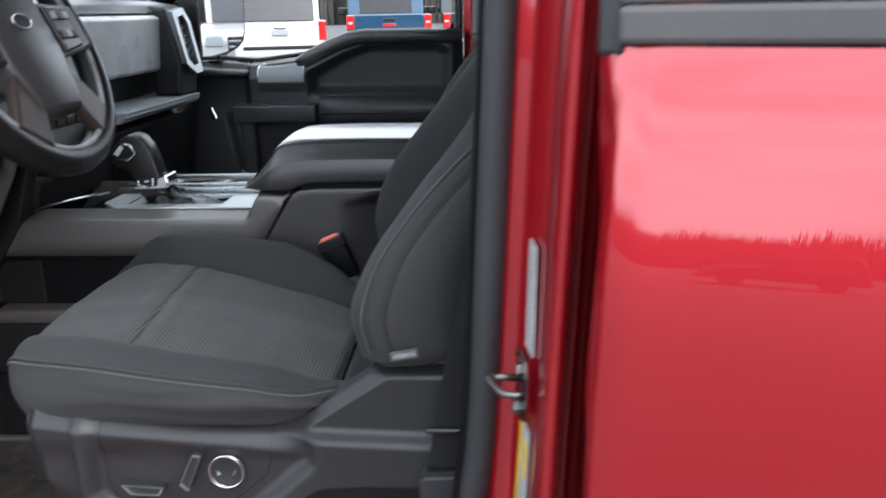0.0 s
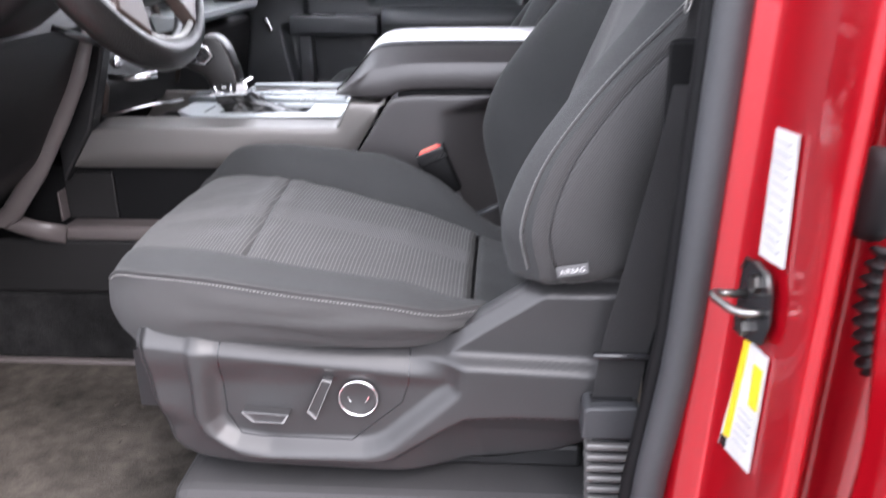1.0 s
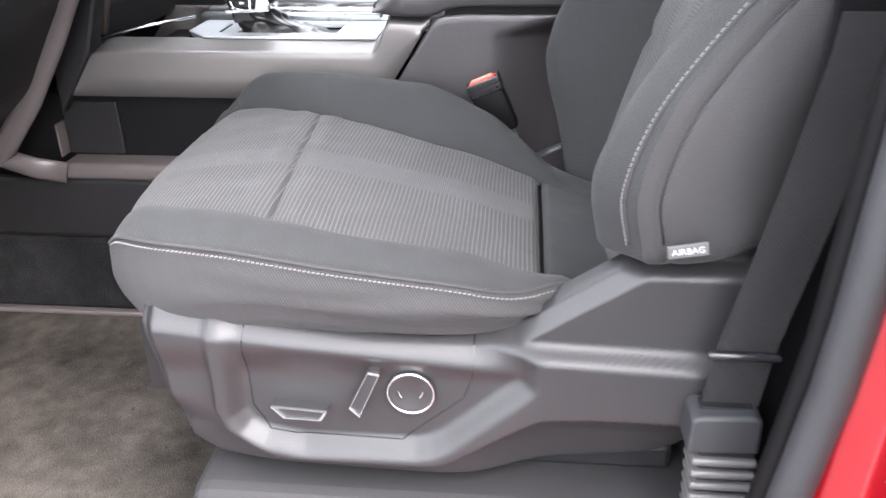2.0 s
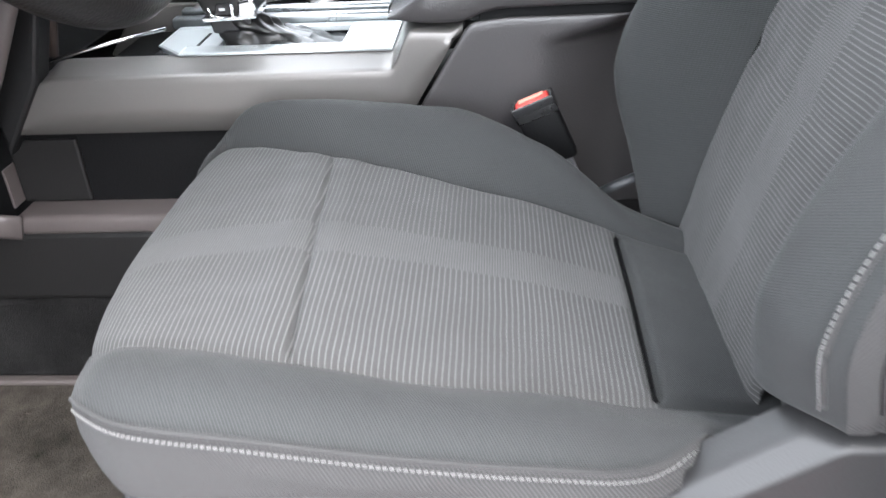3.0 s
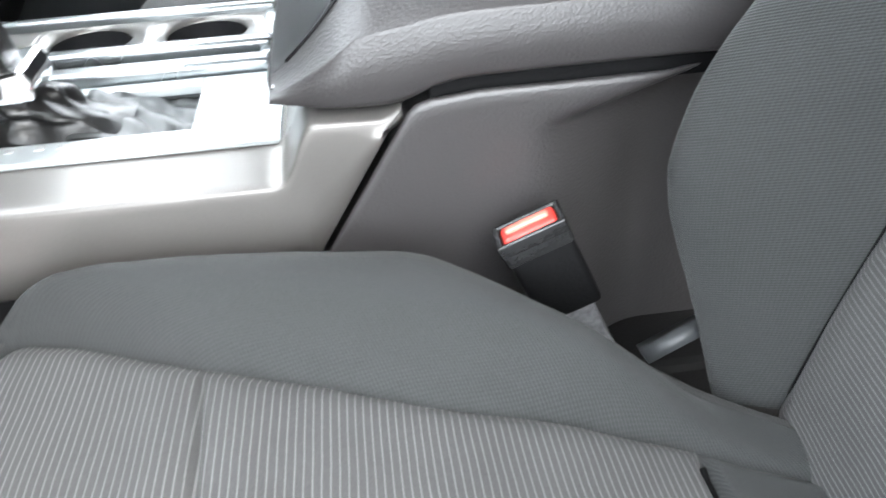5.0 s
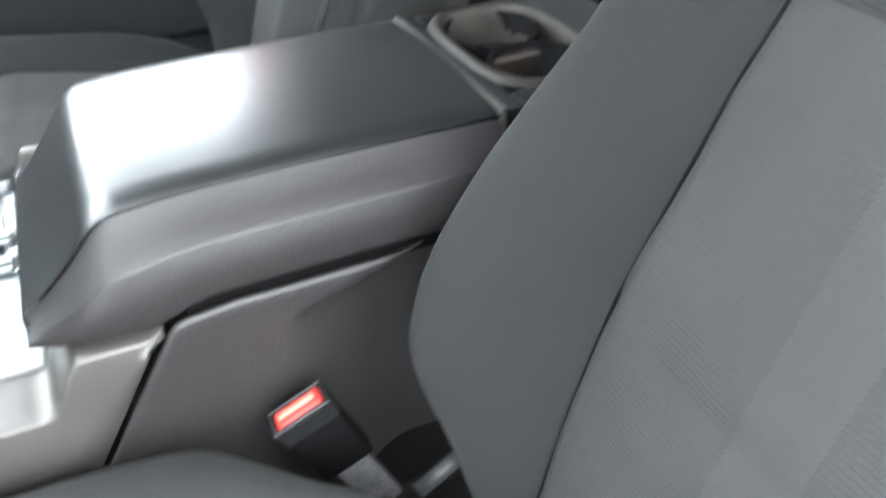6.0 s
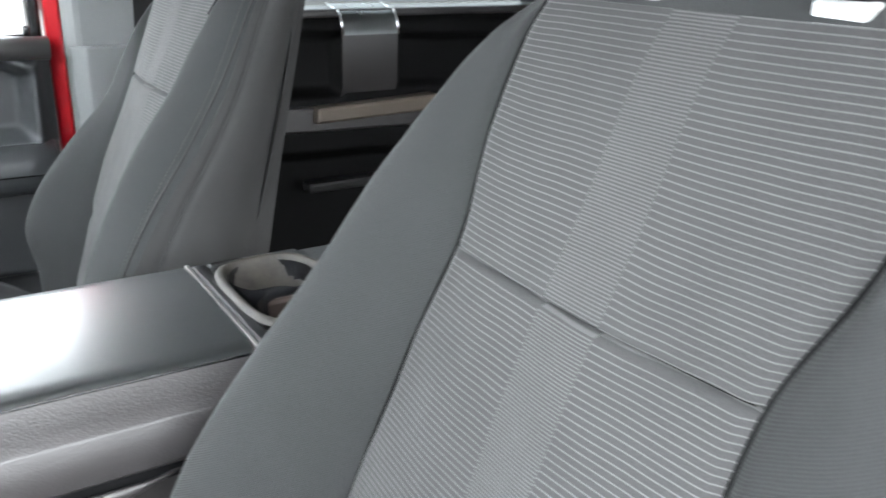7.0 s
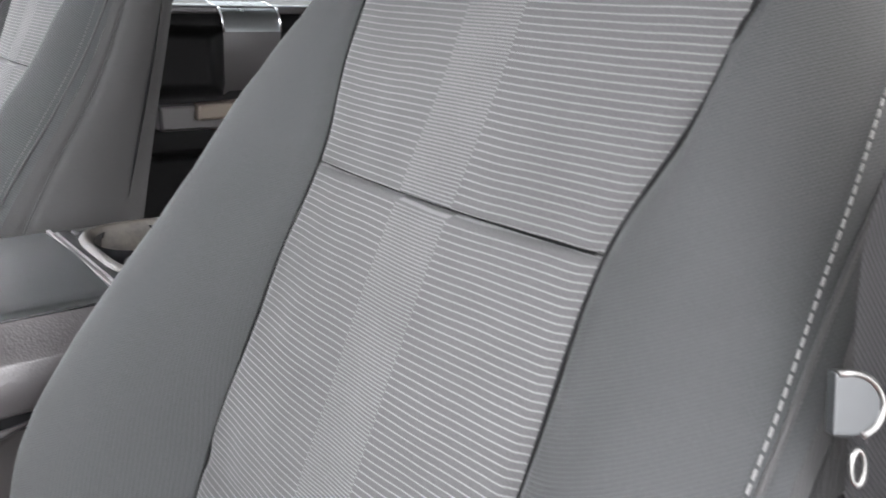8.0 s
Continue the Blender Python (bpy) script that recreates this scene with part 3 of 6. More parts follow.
    def tucked(rows, uvs):
        """Rows that round off the free foot of the outer bolster and close it underneath."""
        low, under, flat = rows[0], [], []
        for k in range(8, 0, -1):
            a = min(k, 7) / 7 * math.pi / 2
            f = 0.16 * (1 - math.cos(a)) if k < 8 else 0.9
            under.append([(p[0] + (0.40 - p[0]) * f, p[1] + (-0.13 - p[1]) * f, p[2] - 0.017 * math.sin(a) - (0.003 if k == 8 else 0)) for p in low])
            flat.append([(u[0] - 0.004 * k, u[1]) for u in uvs[0]])
        return under + rows, flat + uvs

    for side, tag in ((-1, "backrest_outer_bolster"), (1, "backrest_inner_bolster")):
        free = hand > 0 and side < 0
        foot = FOOT if free else 0.885
        rows, uvs = back_strip(side, spread(foot, 1.45, 80), 22)
        if free:
            rows, uvs = tucked(rows, uvs)
        patch(tag, rows, uvs, CLOTH, flip=side < 0)
        # side wall behind the stitched edge
        rows, uvs = [], []
        for z in spread(foot, 1.45, 60):
            p = back_point(z, side, 1, 0)
            deep = shell_x(z) - p[0] + 0.004
            r, u = [], []
            for k in range(29):
                t = k / 28
                bow = (0.007 if free else 0.012) * math.sin(math.pi * min(1, t * 1.25)) - 0.035 * t ** 3
                bow -= 0.0035 * math.exp(-((t - 0.143) / 0.03) ** 2)
                dz = (0.05 if free else 0.03) * t * (1 - step(0.885, 1.1, z)) - deep * t * 0.12
                q = (p[0] + deep * t, p[1] + side * bow, p[2] + dz)
                r.append(q), u.append((q[0], q[2]))
            rows.append(r), uvs.append(u)
        seam = [(r[4][0], r[4][1] + side * 0.0005, r[4][2]) for r in rows[1:-2]]
        if free:
            rows, uvs = tucked(rows, uvs)
        patch(tag.replace("bolster", "side"), rows, uvs, CLOTH_SIDE, flip=side < 0)
        part("side_seam", place(tube(seam, 0.0010, 6)), DARK, seat, smooth=True)
        bits = []
        for i in range(112):
            z = (FOOT + 0.002 if free else 0.968) + i * 0.0042
            if z > 1.445:
                break
            a, b = stitched(z, side), stitched(z + 0.0028, side)
            bits.append(tube([(a[0] - 0.001, a[1] + side * 0.0012, a[2]), (b[0] - 0.001, b[1] + side * 0.0012, b[2])], 0.0007 if hand > 0 else 0.0005, 5))
        tagged(part("backrest_stitching", place(join(*bits)), THREAD if hand > 0 else THREAD_GREY, seat, "pale contrast stitching"), kind="stuff")
        bits = [back_point(z, side, 0.93, 0) for z in spread(foot + 0.005, 1.44, 60)]
        part("backrest_welt", place(tube([(p[0] - 0.0005, p[1], p[2]) for p in bits], 0.0016, 6)), CLOTH_SIDE, seat, smooth=True)
    if hand > 0:
        part("backrest_foot_cloth", place(box(0.318, 0.40, -0.215, -0.11, 0.87, 0.985, 0.02, 3)), CLOTH, seat, "dark cloth tucked under the bolster", True)
    # near-black cords sunk round the inserts and in the crease: seam shade as colour
    for side in (-1, 1):
        line = [back_point(z, side, 0, 0) for z in spread(0.90, 1.448, 60)]
        part("insert_seam_shade", place(tube([(p[0] - 0.0004, p[1], p[2]) for p in line], 0.0013, 6)), LOW_BLACK, seat, "black cord painting the seam's shade", True)
    line = [back_point(CREASE, 0, q, 0) for q in spread(0.03, 0.97, 40)]
    part("crease_shade", place(tube([(p[0] - 0.0025, p[1], p[2]) for p in line], 0.0019, 6)), LOW_BLACK, seat, "black cord painting the shade of the backrest crease", True)
    line = [cushion_point(SEAM_B, 0, q, 0) for q in spread(0.04, 0.96, 30)]
    part("cushion_seam_shade", place(tube([(p[0], p[1], p[2] + 0.003) for p in line], 0.0022, 6)), LOW_BLACK, seat, "black cord painting the seam's shade", True)
    # top roll and back shell
    rows, uvs = [], []
    for k in range(11):
        t = k / 10
        r, u = [], []
        for j in range(61):
            s = -1 + 2 * j / 60
            if abs(s) < 0.85:
                p = back_point(1.45, 0, 0.5 + 0.5 * s / 0.85, 0)
            else:
                p = back_point(1.45, -1 if s < 0 else 1, (abs(s) - 0.85) / 0.15, 0)
            drop = 1 - 0.08 * t
            q = (p[0] + 0.10 * t, (p[1] - B_OFF) * drop + B_OFF, p[2] + 0.022 * math.sin(math.pi * min(1, t * 1.1)) - 0.03 * t * t - 0.012 * s * s * t)
            r.append(q), u.append((q[0], q[1]))
        rows.append(r), uvs.append(u)
    patch("backrest_top", rows, uvs, CLOTH)
    rows = []
    for z in spread(0.93, 1.44, 24):
        half = key(z, B_W) - 0.025
        x = shell_x(z) - 0.022
        rows.append([(x + 0.02 * (1 - (j / 10 - 1) ** 2), (j / 10 - 1) * half + B_OFF, z - 0.01) for j in range(21)])
    patch("back_shell", rows, None, DARK, flip=True)
    # headrest on two posts
    for y in (-0.058, 0.070):
        guide = part("headrest_guide", place(box(0.514, 0.546, y - 0.0155, y + 0.0155, 1.446, 1.4605, 0.003, 3)), PALE, seat, "pale headrest guide")
        part("guide_button", place(box(0.519, 0.546, y - 0.012, y + 0.020, 1.4595, 1.482, 0.004, 3)), BLACK, guide, "black guide button")
        part("headrest_post", place(tube([(0.535, y, 1.47), (0.562, y, 1.58)], 0.007, 10)), CHROME, seat, smooth=True)
    head = box(0.53, 0.645, -0.125, 0.157, 1.55, 1.74, 0.045, 4)
    part("headrest", place(head), CLOTH, seat, smooth=True)
    return seat


driver_seat = build_seat("driver_seat", -SEAT_Y, 1, "dark grey cloth driver seat with striped inserts and pale stitching")
passenger_seat = build_seat("front_passenger_seat", 0.43, -1, "dark grey cloth passenger seat with striped inserts beside the console", -0.012)

# ---- the driver seat's outer valance ----
OUTLINE = [(-0.118, 0.94), (-0.03, 0.925), (0.08, 0.912), (0.17, 0.906), (0.205, 0.912), (0.246, 0.940), (0.305, 0.979), (0.335, 0.999), (0.405, 1.008), (0.405, 0.87),
           (0.40, 0.82), (0.36, 0.776), (0.33, 0.762), (0.268, 0.750), (0.20, 0.747), (0.10, 0.750), (-0.072, 0.756), (-0.103, 0.776), (-0.112, 0.84)]
PANEL = [(-0.031, 0.97), (-0.032, 0.825), (-0.027, 0.815), (-0.014, 0.807), (0.02, 0.8005), (0.12, 0.802), (0.132, 0.805), (0.144, 0.812), (0.210, 0.872), (0.211, 0.884), (0.204, 0.90), (0.188, 0.97)]
RIB = [(-0.057, 0.97), (-0.057, 0.827), (-0.050, 0.809), (-0.030, 0.793), (-0.010, 0.782), (0.005, 0.779), (0.131, 0.778), (0.145, 0.781), (0.155, 0.786), (0.215, 0.826), (0.230, 0.834), (0.275, 0.837), (0.45, 0.837), (0.45, 0.97)]


def valance_depth(x, z):
    """Relief of the valance: a sunk switch panel, a rounded rib round its foot that runs into the rear arm, and a face that falls back below."""
    d, e = inside((x, z), PANEL), inside((x, z), RIB)
    low = step(0.90, 0.86, z)
    blend = step(0.165, 0.235, x)
    h = 0.004 - 0.017 * step(-0.020, 0.001, d) * (0.35 + 0.65 * low)
    h -= (0.004 + 0.008 * low) * step(0.001, -0.007, e)
    h -= step(0.84, 0.80, z) * (0.30 * max(0.0, -e - 0.004)) + 0.016 * step(0.16, 0.24, x) * step(0.002, -0.010, e)
    h -= 0.018 * step(0.000, 0.0125, z - 0.894 + 0.033 * (x - 0.2)) * blend
    edge = inside((x, z), OUTLINE)
    rise = blend * step(0.85, 0.88, z)
    h -= 0.012 * (1 - step(0, 0.012, edge)) * (1 - rise) + 0.012 * max(0.0, 1 - max(edge, 0) / 0.012) * rise
    h -= 0.02 * step(0.026, 0.0, 0.935 - 0.115 * (x + 0.118) - z) * (1 - blend)
    return h


V_TOP = [(-0.118, 0.938), (-0.03, 0.925), (0.08, 0.912), (0.17, 0.906), (0.205, 0.913), (0.246, 0.940), (0.305, 0.979), (0.335, 0.997), (0.405, 1.008)]
V_LOW = [(-0.118, 0.90), (-0.112, 0.84), (-0.108, 0.80), (-0.103, 0.776), (-0.09, 0.762), (-0.072, 0.756), (0.10, 0.750), (0.20, 0.747), (0.268, 0.750), (0.33, 0.762), (0.36, 0.776), (0.39, 0.80), (0.402, 0.835), (0.405, 0.87)]


def straight(x, table):
    for (a, p), (b, q) in zip(table, table[1:]):
        if x <= b:
            return p + (q - p) * (x - a) / (b - a)
    return table[-1][1]


def valance_mesh():
    """Columns from the lower to the upper outline, with rolled edges."""
    rows = []
    for x in spread(-0.118, 0.405, 170, 0.35):
        lo, hi = straight(x, V_LOW), key(x, V_TOP)
        col = [(x, -0.738 - valance_depth(x, z), z) for z in spread(lo, hi, 80, 0.5)]
        y0, y1 = col[0][1], col[-1][1]
        col = [(x, -0.685, lo + 0.004), (x, y0 + 0.004, lo + 0.0005)] + col + [(x, y1 + d, hi + k) for d, k in ((0.004, 0.0012), (0.010, 0.0014))] + [(x, -0.682, hi - 0.001)]
        rows.append(col)
    rows.insert(0, [(p[0] + 0.004, -0.685, p[2]) for p in rows[0]])
    rows.append([(p[0], -0.685, p[2]) for p in rows[-1]])
    bm = sheet(rows)
    bmesh.ops.recalc_face_normals(bm, faces=bm.faces)
    return bm


valance = part("valance", valance_mesh(), VALANCE, driver_seat, "moulded grey plastic seat valance")


def sunk(x, z, lift=0.0):
    return -0.738 - valance_depth(x, z) - lift


def ribbon(points, wide, lift, thick=0.0012):
    """A thin strip laid on the valance."""
    bm = bmesh.new()
    for (ax, az), (bx, bz) in zip(points, points[1:]):
        d = Vector((bx - ax, 0, bz - az)).normalized()
        s = Vector((-d.z, 0, d.x)) * wide / 2
        n = max(2, int(math.hypot(bx - ax, bz - az) / 0.004))
        last = None
        for i in range(n + 1):
            x, z = ax + (bx - ax) * i / n, az + (bz - az) * i / n
            y = sunk(x, z, lift)
            pair = [bm.verts.new((x + s.x, y, z + s.z)), bm.verts.new((x - s.x, y, z - s.z))]
            if last:
                bm.faces.new((last[0], last[1], pair[1], pair[0]))
            last = pair
    bmesh.ops.recalc_face_normals(bm, faces=bm.faces)
    return bm


part("panel_joint", ribbon([(-0.027, 0.914), (-0.029, 0.882), (-0.028, 0.828), (-0.014, 0.803), (0.01, 0.799), (0.108, 0.798), (0.163, 0.845), (0.171, 0.87), (0.172, 0.905)], 0.0016, 0.0004), BLACK, valance)


def outline_ring(poly, y0, y1, wide):
    """A raised frame along a closed outline."""
    cx, cz = sum(p[0] for p in poly) / len(poly), sum(p[1] for p in poly) / len(poly)
    bm = bmesh.new()
    rings = []
    for p in poly:
        d = Vector((p[0] - cx, p[1] - cz)).normalized() * wide
        rings.append([bm.verts.new(c) for c in ((p[0], y0, p[1]), (p[0], y1, p[1]), (p[0] - d.x, y1, p[1] - d.y), (p[0] - d.x, y0, p[1] - d.y))])
    for A, B in zip(rings, rings[1:] + rings[:1]):
        for k in range(4):
            bm.faces.new((A[k], A[(k + 1) % 4], B[(k + 1) % 4], B[k]))
    bmesh.ops.recalc_face_normals(bm, faces=bm.faces)
    return bm


def seat_switch(name, poly, tall, label):
    y = sunk(sum(p[0] for p in poly) / len(poly), sum(p[1] for p in poly) / len(poly))
    ob = part(name, prism(poly, y + 0.004, y - tall, "y", 0.0012), VALANCE, valance, label)
    part("chrome_rim", outline_ring(poly, y - tall + 0.001, y - tall - 0.0014, 0.0026), CHROME, ob, "chrome rim")
    return ob


seat_switch("fore_aft_switch", [(-0.008, 0.836), (0.043, 0.833), (0.037, 0.823), (0.003, 0.824)], 0.013, "chrome-rimmed power seat switch")
seat_switch("recline_switch", [(0.082, 0.878), (0.092, 0.876), (0.072, 0.829), (0.063, 0.838)], 0.013, "chrome-rimmed recline switch")
ky = sunk(0.117, 0.851)
knob = part("lumbar_pad", spin([(0.021, 0.003), (0.021, -0.004), (0.019, -0.006), (0.017, -0.0055), (0.010, -0.0035), (0.001, -0.003)], (0.117, ky, 0.851), "y", 40), VALANCE, valance, "round lumbar pad", True)
part("chrome_rim", spin([(0.0194, -0.003), (0.0214, -0.003), (0.0214, -0.0062), (0.0205, -0.0070), (0.0195, -0.0062)], (0.117, ky, 0.851), "y", 48, loop=True), CHROME, knob, "chrome ring", True)
for a in (math.radians(205), math.radians(-25)):
    part("pad_mark", tube([(0.117 + 0.011 * math.cos(a + s), ky - 0.0062, 0.851 + 0.011 * math.sin(a + s) + 0.004) for s in (-0.35, 0, 0.35)], 0.0007, 6), CHROME, knob)

# fabric tag at the foot of the backrest
tag_bm = box(0.318, 0.348, -0.752, -0.7485, 1.0035, 1.0135, 0.0006)
bmesh.ops.rotate(tag_bm, cent=(0.333, -0.75, 1.0085), matrix=Matrix.Rotation(radians(-10), 3, "Y"), verts=tag_bm.verts)
airbag_tag = part("airbag_tag", tag_bm, plain("grey_woven_tag", (0.075, 0.075, 0.077), 0.8, fine=700.0), driver_seat, "grey woven tag reading AIRBAG")


def lettering(text, size, m, material, parent, name="lettering"):
    cu = bpy.data.curves.new(name, "FONT")
    cu.body, cu.size, cu.extrude = text, size, 0.0003
    cu.align_x = cu.align_y = "CENTER"
    tmp = bpy.data.objects.new("scratch", cu)
    scene.collection.objects.link(tmp)
    me = bpy.data.meshes.new_from_object(tmp.evaluated_get(bpy.context.evaluated_depsgraph_get()))
    bpy.data.objects.remove(tmp)
    bm = bmesh.new()
    bm.from_mesh(me)
    bpy.data.meshes.remove(me)
    bm.transform(m)
    return part(name, bm, material, parent)


lettering("AIRBAG", 0.0070, Matrix.Translation((0.333, -0.7524, 1.0085)) @ Matrix.Rotation(radians(-10), 4, "Y") @ Matrix.Rotation(radians(90), 4, "X"), PAPER, airbag_tag)

# floor frame under both seats
for owner, sgn in ((driver_seat, -1), (passenger_seat, 1)):
    mid = -SEAT_Y if sgn < 0 else 0.43
    for dy in (-0.17, 0.17):
        part("seat_rail", box(-0.06, 0.36, mid + dy - 0.025, mid + dy + 0.025, 0.734, 0.765, 0.006) if sgn < 0 else box(-0.06, 0.36, mid + dy - 0.025, mid + dy + 0.025, 0.60, 0.655, 0.006), DARK, owner)
        for x in (-0.07, 0.28):
            part("seat_bracket", box(x - 0.02, x + 0.02, mid + dy - 0.012, mid + dy + 0.012, 0.76 if sgn < 0 else 0.65, 0.805, 0.003), DARK, owner)


def relief(outline, depth, y0, back, nx, nz, face):
    """A moulded panel in the xz plane whose surface follows depth(x, z); face -1 looks towards -y."""
    xs, zs = [p[0] for p in outline], [p[1] for p in outline]
    x0, x1, z0, z1 = min(xs), max(xs), min(zs), max(zs)
    snap = 0.75 * max((x1 - x0) / nx, (z1 - z0) / nz)
    bm = bmesh.new()
    grid = {}
    for i in range(-1, nx + 2):
        for k in range(-1, nz + 2):
            x, z = x0 + (x1 - x0) * i / nx, z0 + (z1 - z0) * k / nz
            d = inside((x, z), outline)
            if d > -snap:
                if d < 0.4 * snap:
                    g = ((inside((x + 1e-4, z), outline) - d), (inside((x, z + 1e-4), outline) - d))
                    L = math.hypot(*g) or 1
                    x, z = x - g[0] / L * d, z - g[1] / L * d
                grid[i, k] = bm.verts.new((x, y0 + face * depth(x, z), z))
    for i in range(-1, nx + 1):
        for k in range(-1, nz + 1):
            q = [v for v in (grid.get(c) for c in ((i, k), (i + 1, k), (i + 1, k + 1), (i, k + 1))) if v]
            if len(q) > 2:
                bm.faces.new(q).smooth = True
    rim = [e for e in bm.edges if e.is_boundary]
    for v in bmesh.ops.extrude_edge_only(bm, edges=rim)["geom"]:
        if isinstance(v, bmesh.types.BMVert):
            v.co.y = back
    bmesh.ops.recalc_face_normals(bm, faces=bm.faces)
    return bm


# ---- the cab: floor, walls, roof, openings ----
tagged(part("floor", box(-0.95, 1.5, -0.80, 0.90, 0.55, 0.60), CARPET), "worn taupe cab carpet, dusty and scuffed", "floor", kind="structure")
tagged(part("floor_riser", join(box(-0.10, 0.42, -0.745, -0.25, 0.56, 0.735, 0.02, 3), box(-0.08, 0.40, -0.748, -0.742, 0.640, 0.646, 0.001)), RISER), "dark grey moulded seat riser", "floor", kind="structure")
tagged(part("wall_front", box(-1.0, -0.95, -0.9, 0.9, 0.55, 1.30), LOW_BLACK), "black firewall under the dashboard", "wall", kind="structure")
tagged(part("wall_rear", box(1.5, 1.55, -0.9, 0.9, 0.55, 1.85), LOW_BLACK), "dark rear cab wall", "wall", kind="structure")
tagged(part("ceiling", box(-0.18, 1.55, -0.86, 0.86, 1.80, 1.86, 0.01), HEADLINER), "grey cloth headliner", "ceiling", kind="structure")
tagged(part("roof_skin", box(-0.17, 1.55, -0.80, 0.80, 1.862, 1.90, 0.015, 3), RED), "red painted cab roof", "roof", kind="structure")
tagged(part("sill_outer", prism([(-0.80, 0.60), (-0.84, 0.612), (-0.88, 0.61), (-0.93, 0.58), (-0.955, 0.50), (-0.93, 0.42), (-0.80, 0.42)], -1.0, 0.44, "x", 0.004), RED), "red painted door sill", "door sill", kind="structure")
tagged(part("trim_sill_plate", box(-0.70, 0.42, -0.85, -0.775, 0.598, 0.618, 0.006), RISER), "black plastic sill plate", "trim", kind="structure")
for s in (-1, 1):
    tagged(part("wall_a_pillar", tube([(-0.98, s * 0.84, 1.27), (-0.62, s * 0.80, 1.55), (-0.16, s * 0.72, 1.83)], 0.05, 10), TRIM_FABRIC, smooth=True), "grey windscreen pillar trim", "pillar", kind="structure")
    tagged(part("wall_roof_rail", tube([(-0.16, s * 0.72, 1.83), (0.5, s * 0.76, 1.86), (1.5, s * 0.76, 1.84)], 0.05, 10), TRIM_FABRIC, smooth=True), "grey roof rail trim", "pillar", kind="structure")
# unseen panels added on both sides to keep stray light off the floor
for s in (-1, 1):
    tagged(part("wall_light_stop", box(-1.0, -0.66 if s < 0 else -0.70, s * 0.855 - 0.03, s * 0.855 + 0.03, 0.55, 1.28, 0.01), LOW_BLACK), "unseen black side panel added to stop light leaking onto the floor", "wall", kind="structure")
windscreen = part("window_1", prism([(-0.98, 1.30), (-0.975, 1.305), (-0.175, 1.835), (-0.18, 1.83)], -0.78, 0.78), SCREEN)
tagged(windscreen, "clear raked windscreen", "window", kind="structure")

# ---- red B-pillar by the driver's opening ----
PILLAR = [(0.428, -0.80), (0.424, -0.842), (0.434, -0.853), (0.450, -0.860), (0.456, -0.872), (0.459, -0.89), (0.4635, -0.94), (0.466, -0.97), (0.469, -0.985), (0.476, -0.991), (0.482, -0.984), (0.485, -0.965), (0.488, -0.90), (0.490, -0.87), (0.492, -0.83), (0.4955, -0.79), (0.520, -0.786), (0.5255, -0.83), (0.529, -0.862), (0.536, -0.870), (0.56, -0.872), (0.60, -0.86), (0.60, -0.775), (0.48, -0.775)]


def leaning(x, z):
    return x + (z - 1.06) * 0.045


def upright(poly, z0, z1, n=14):
    """A vertical skin over a plan outline that leans with the pillar."""
    fine = []
    for i in range(len(poly)):
        a, b = poly[i], poly[(i + 1) % len(poly)]
        fine += [a, ((a[0] + b[0]) / 2, (a[1] + b[1]) / 2)]
    for _ in range(1):
        fine = [((fine[i - 1][0] + 2 * p[0] + fine[(i + 1) % len(fine)][0]) / 4, (fine[i - 1][1] + 2 * p[1] + fine[(i + 1) % len(fine)][1]) / 4) for i, p in enumerate(fine)]
    rows = []
    for k in range(n + 1):
        z = z0 + (z1 - z0) * k / n
        swell = 0.010 * step(1.0, 0.6, z) + 0.004 * math.sin(z * 9)
        rows.append([(leaning(p[0], z), p[1] - swell * step(-0.85, -0.93, p[1]), z) for p in fine + fine[:1]])
    return sheet(rows)


pillar = part("b_pillar", upright(PILLAR, 0.46, 1.84), RED)
tagged(pillar, "glossy red painted door pillar with latch striker and labels", "pillar", kind="structure")
part("pillar_trim", upright([(0.440, -0.765), (0.425, -0.80), (0.418, -0.83), (0.430, -0.838), (0.445, -0.832), (0.475, -0.784), (0.60, -0.782), (0.60, -0.765), (0.47, -0.745)], 0.60, 1.82), DARK, pillar, "black plastic inner pillar trim")
part("lower_trim", prism([(0.408, -0.735), (0.60, -0.735), (0.60, -0.68), (0.44, -0.68)], 0.60, 1.22, "z", 0.004), LOW_BLACK, pillar, "black lower pillar trim")
part("sill_cover", box(0.415, 0.60, -0.80, -0.737, 0.601, 0.64, 0.005), LOW_BLACK, pillar)
part("door_seal", tube([(leaning(0.410, z) + 0.013 * step(0.80, 1.0, z), -0.847 - 0.01 * step(0.8, 0.6, z), z) for z in spread(0.60, 1.82, 24)], 0.0145, 12, up=(1, 0, 0)), RUBBER, pillar, "dark grey rubber door seal", True)
part("seal_flange", tube([(leaning(0.397, z) + 0.014 * step(0.80, 1.0, z), -0.832, z) for z in spread(0.60, 1.82, 16)], 0.009, 8, up=(1, 0, 0)), LOW_BLACK, pillar, smooth=True)


def on_pillar(s, z, lift=0.0012):
    """A place on the pillar's latch face: s from the cabin side (0) to the outer edge (1)."""
    x, y = 0.4572 + 0.0055 * s, -0.880 - 0.052 * s
    n = Vector((-0.994, -0.105, 0)).normalized()
    return Vector((leaning(x, z), y, z)) + n * lift


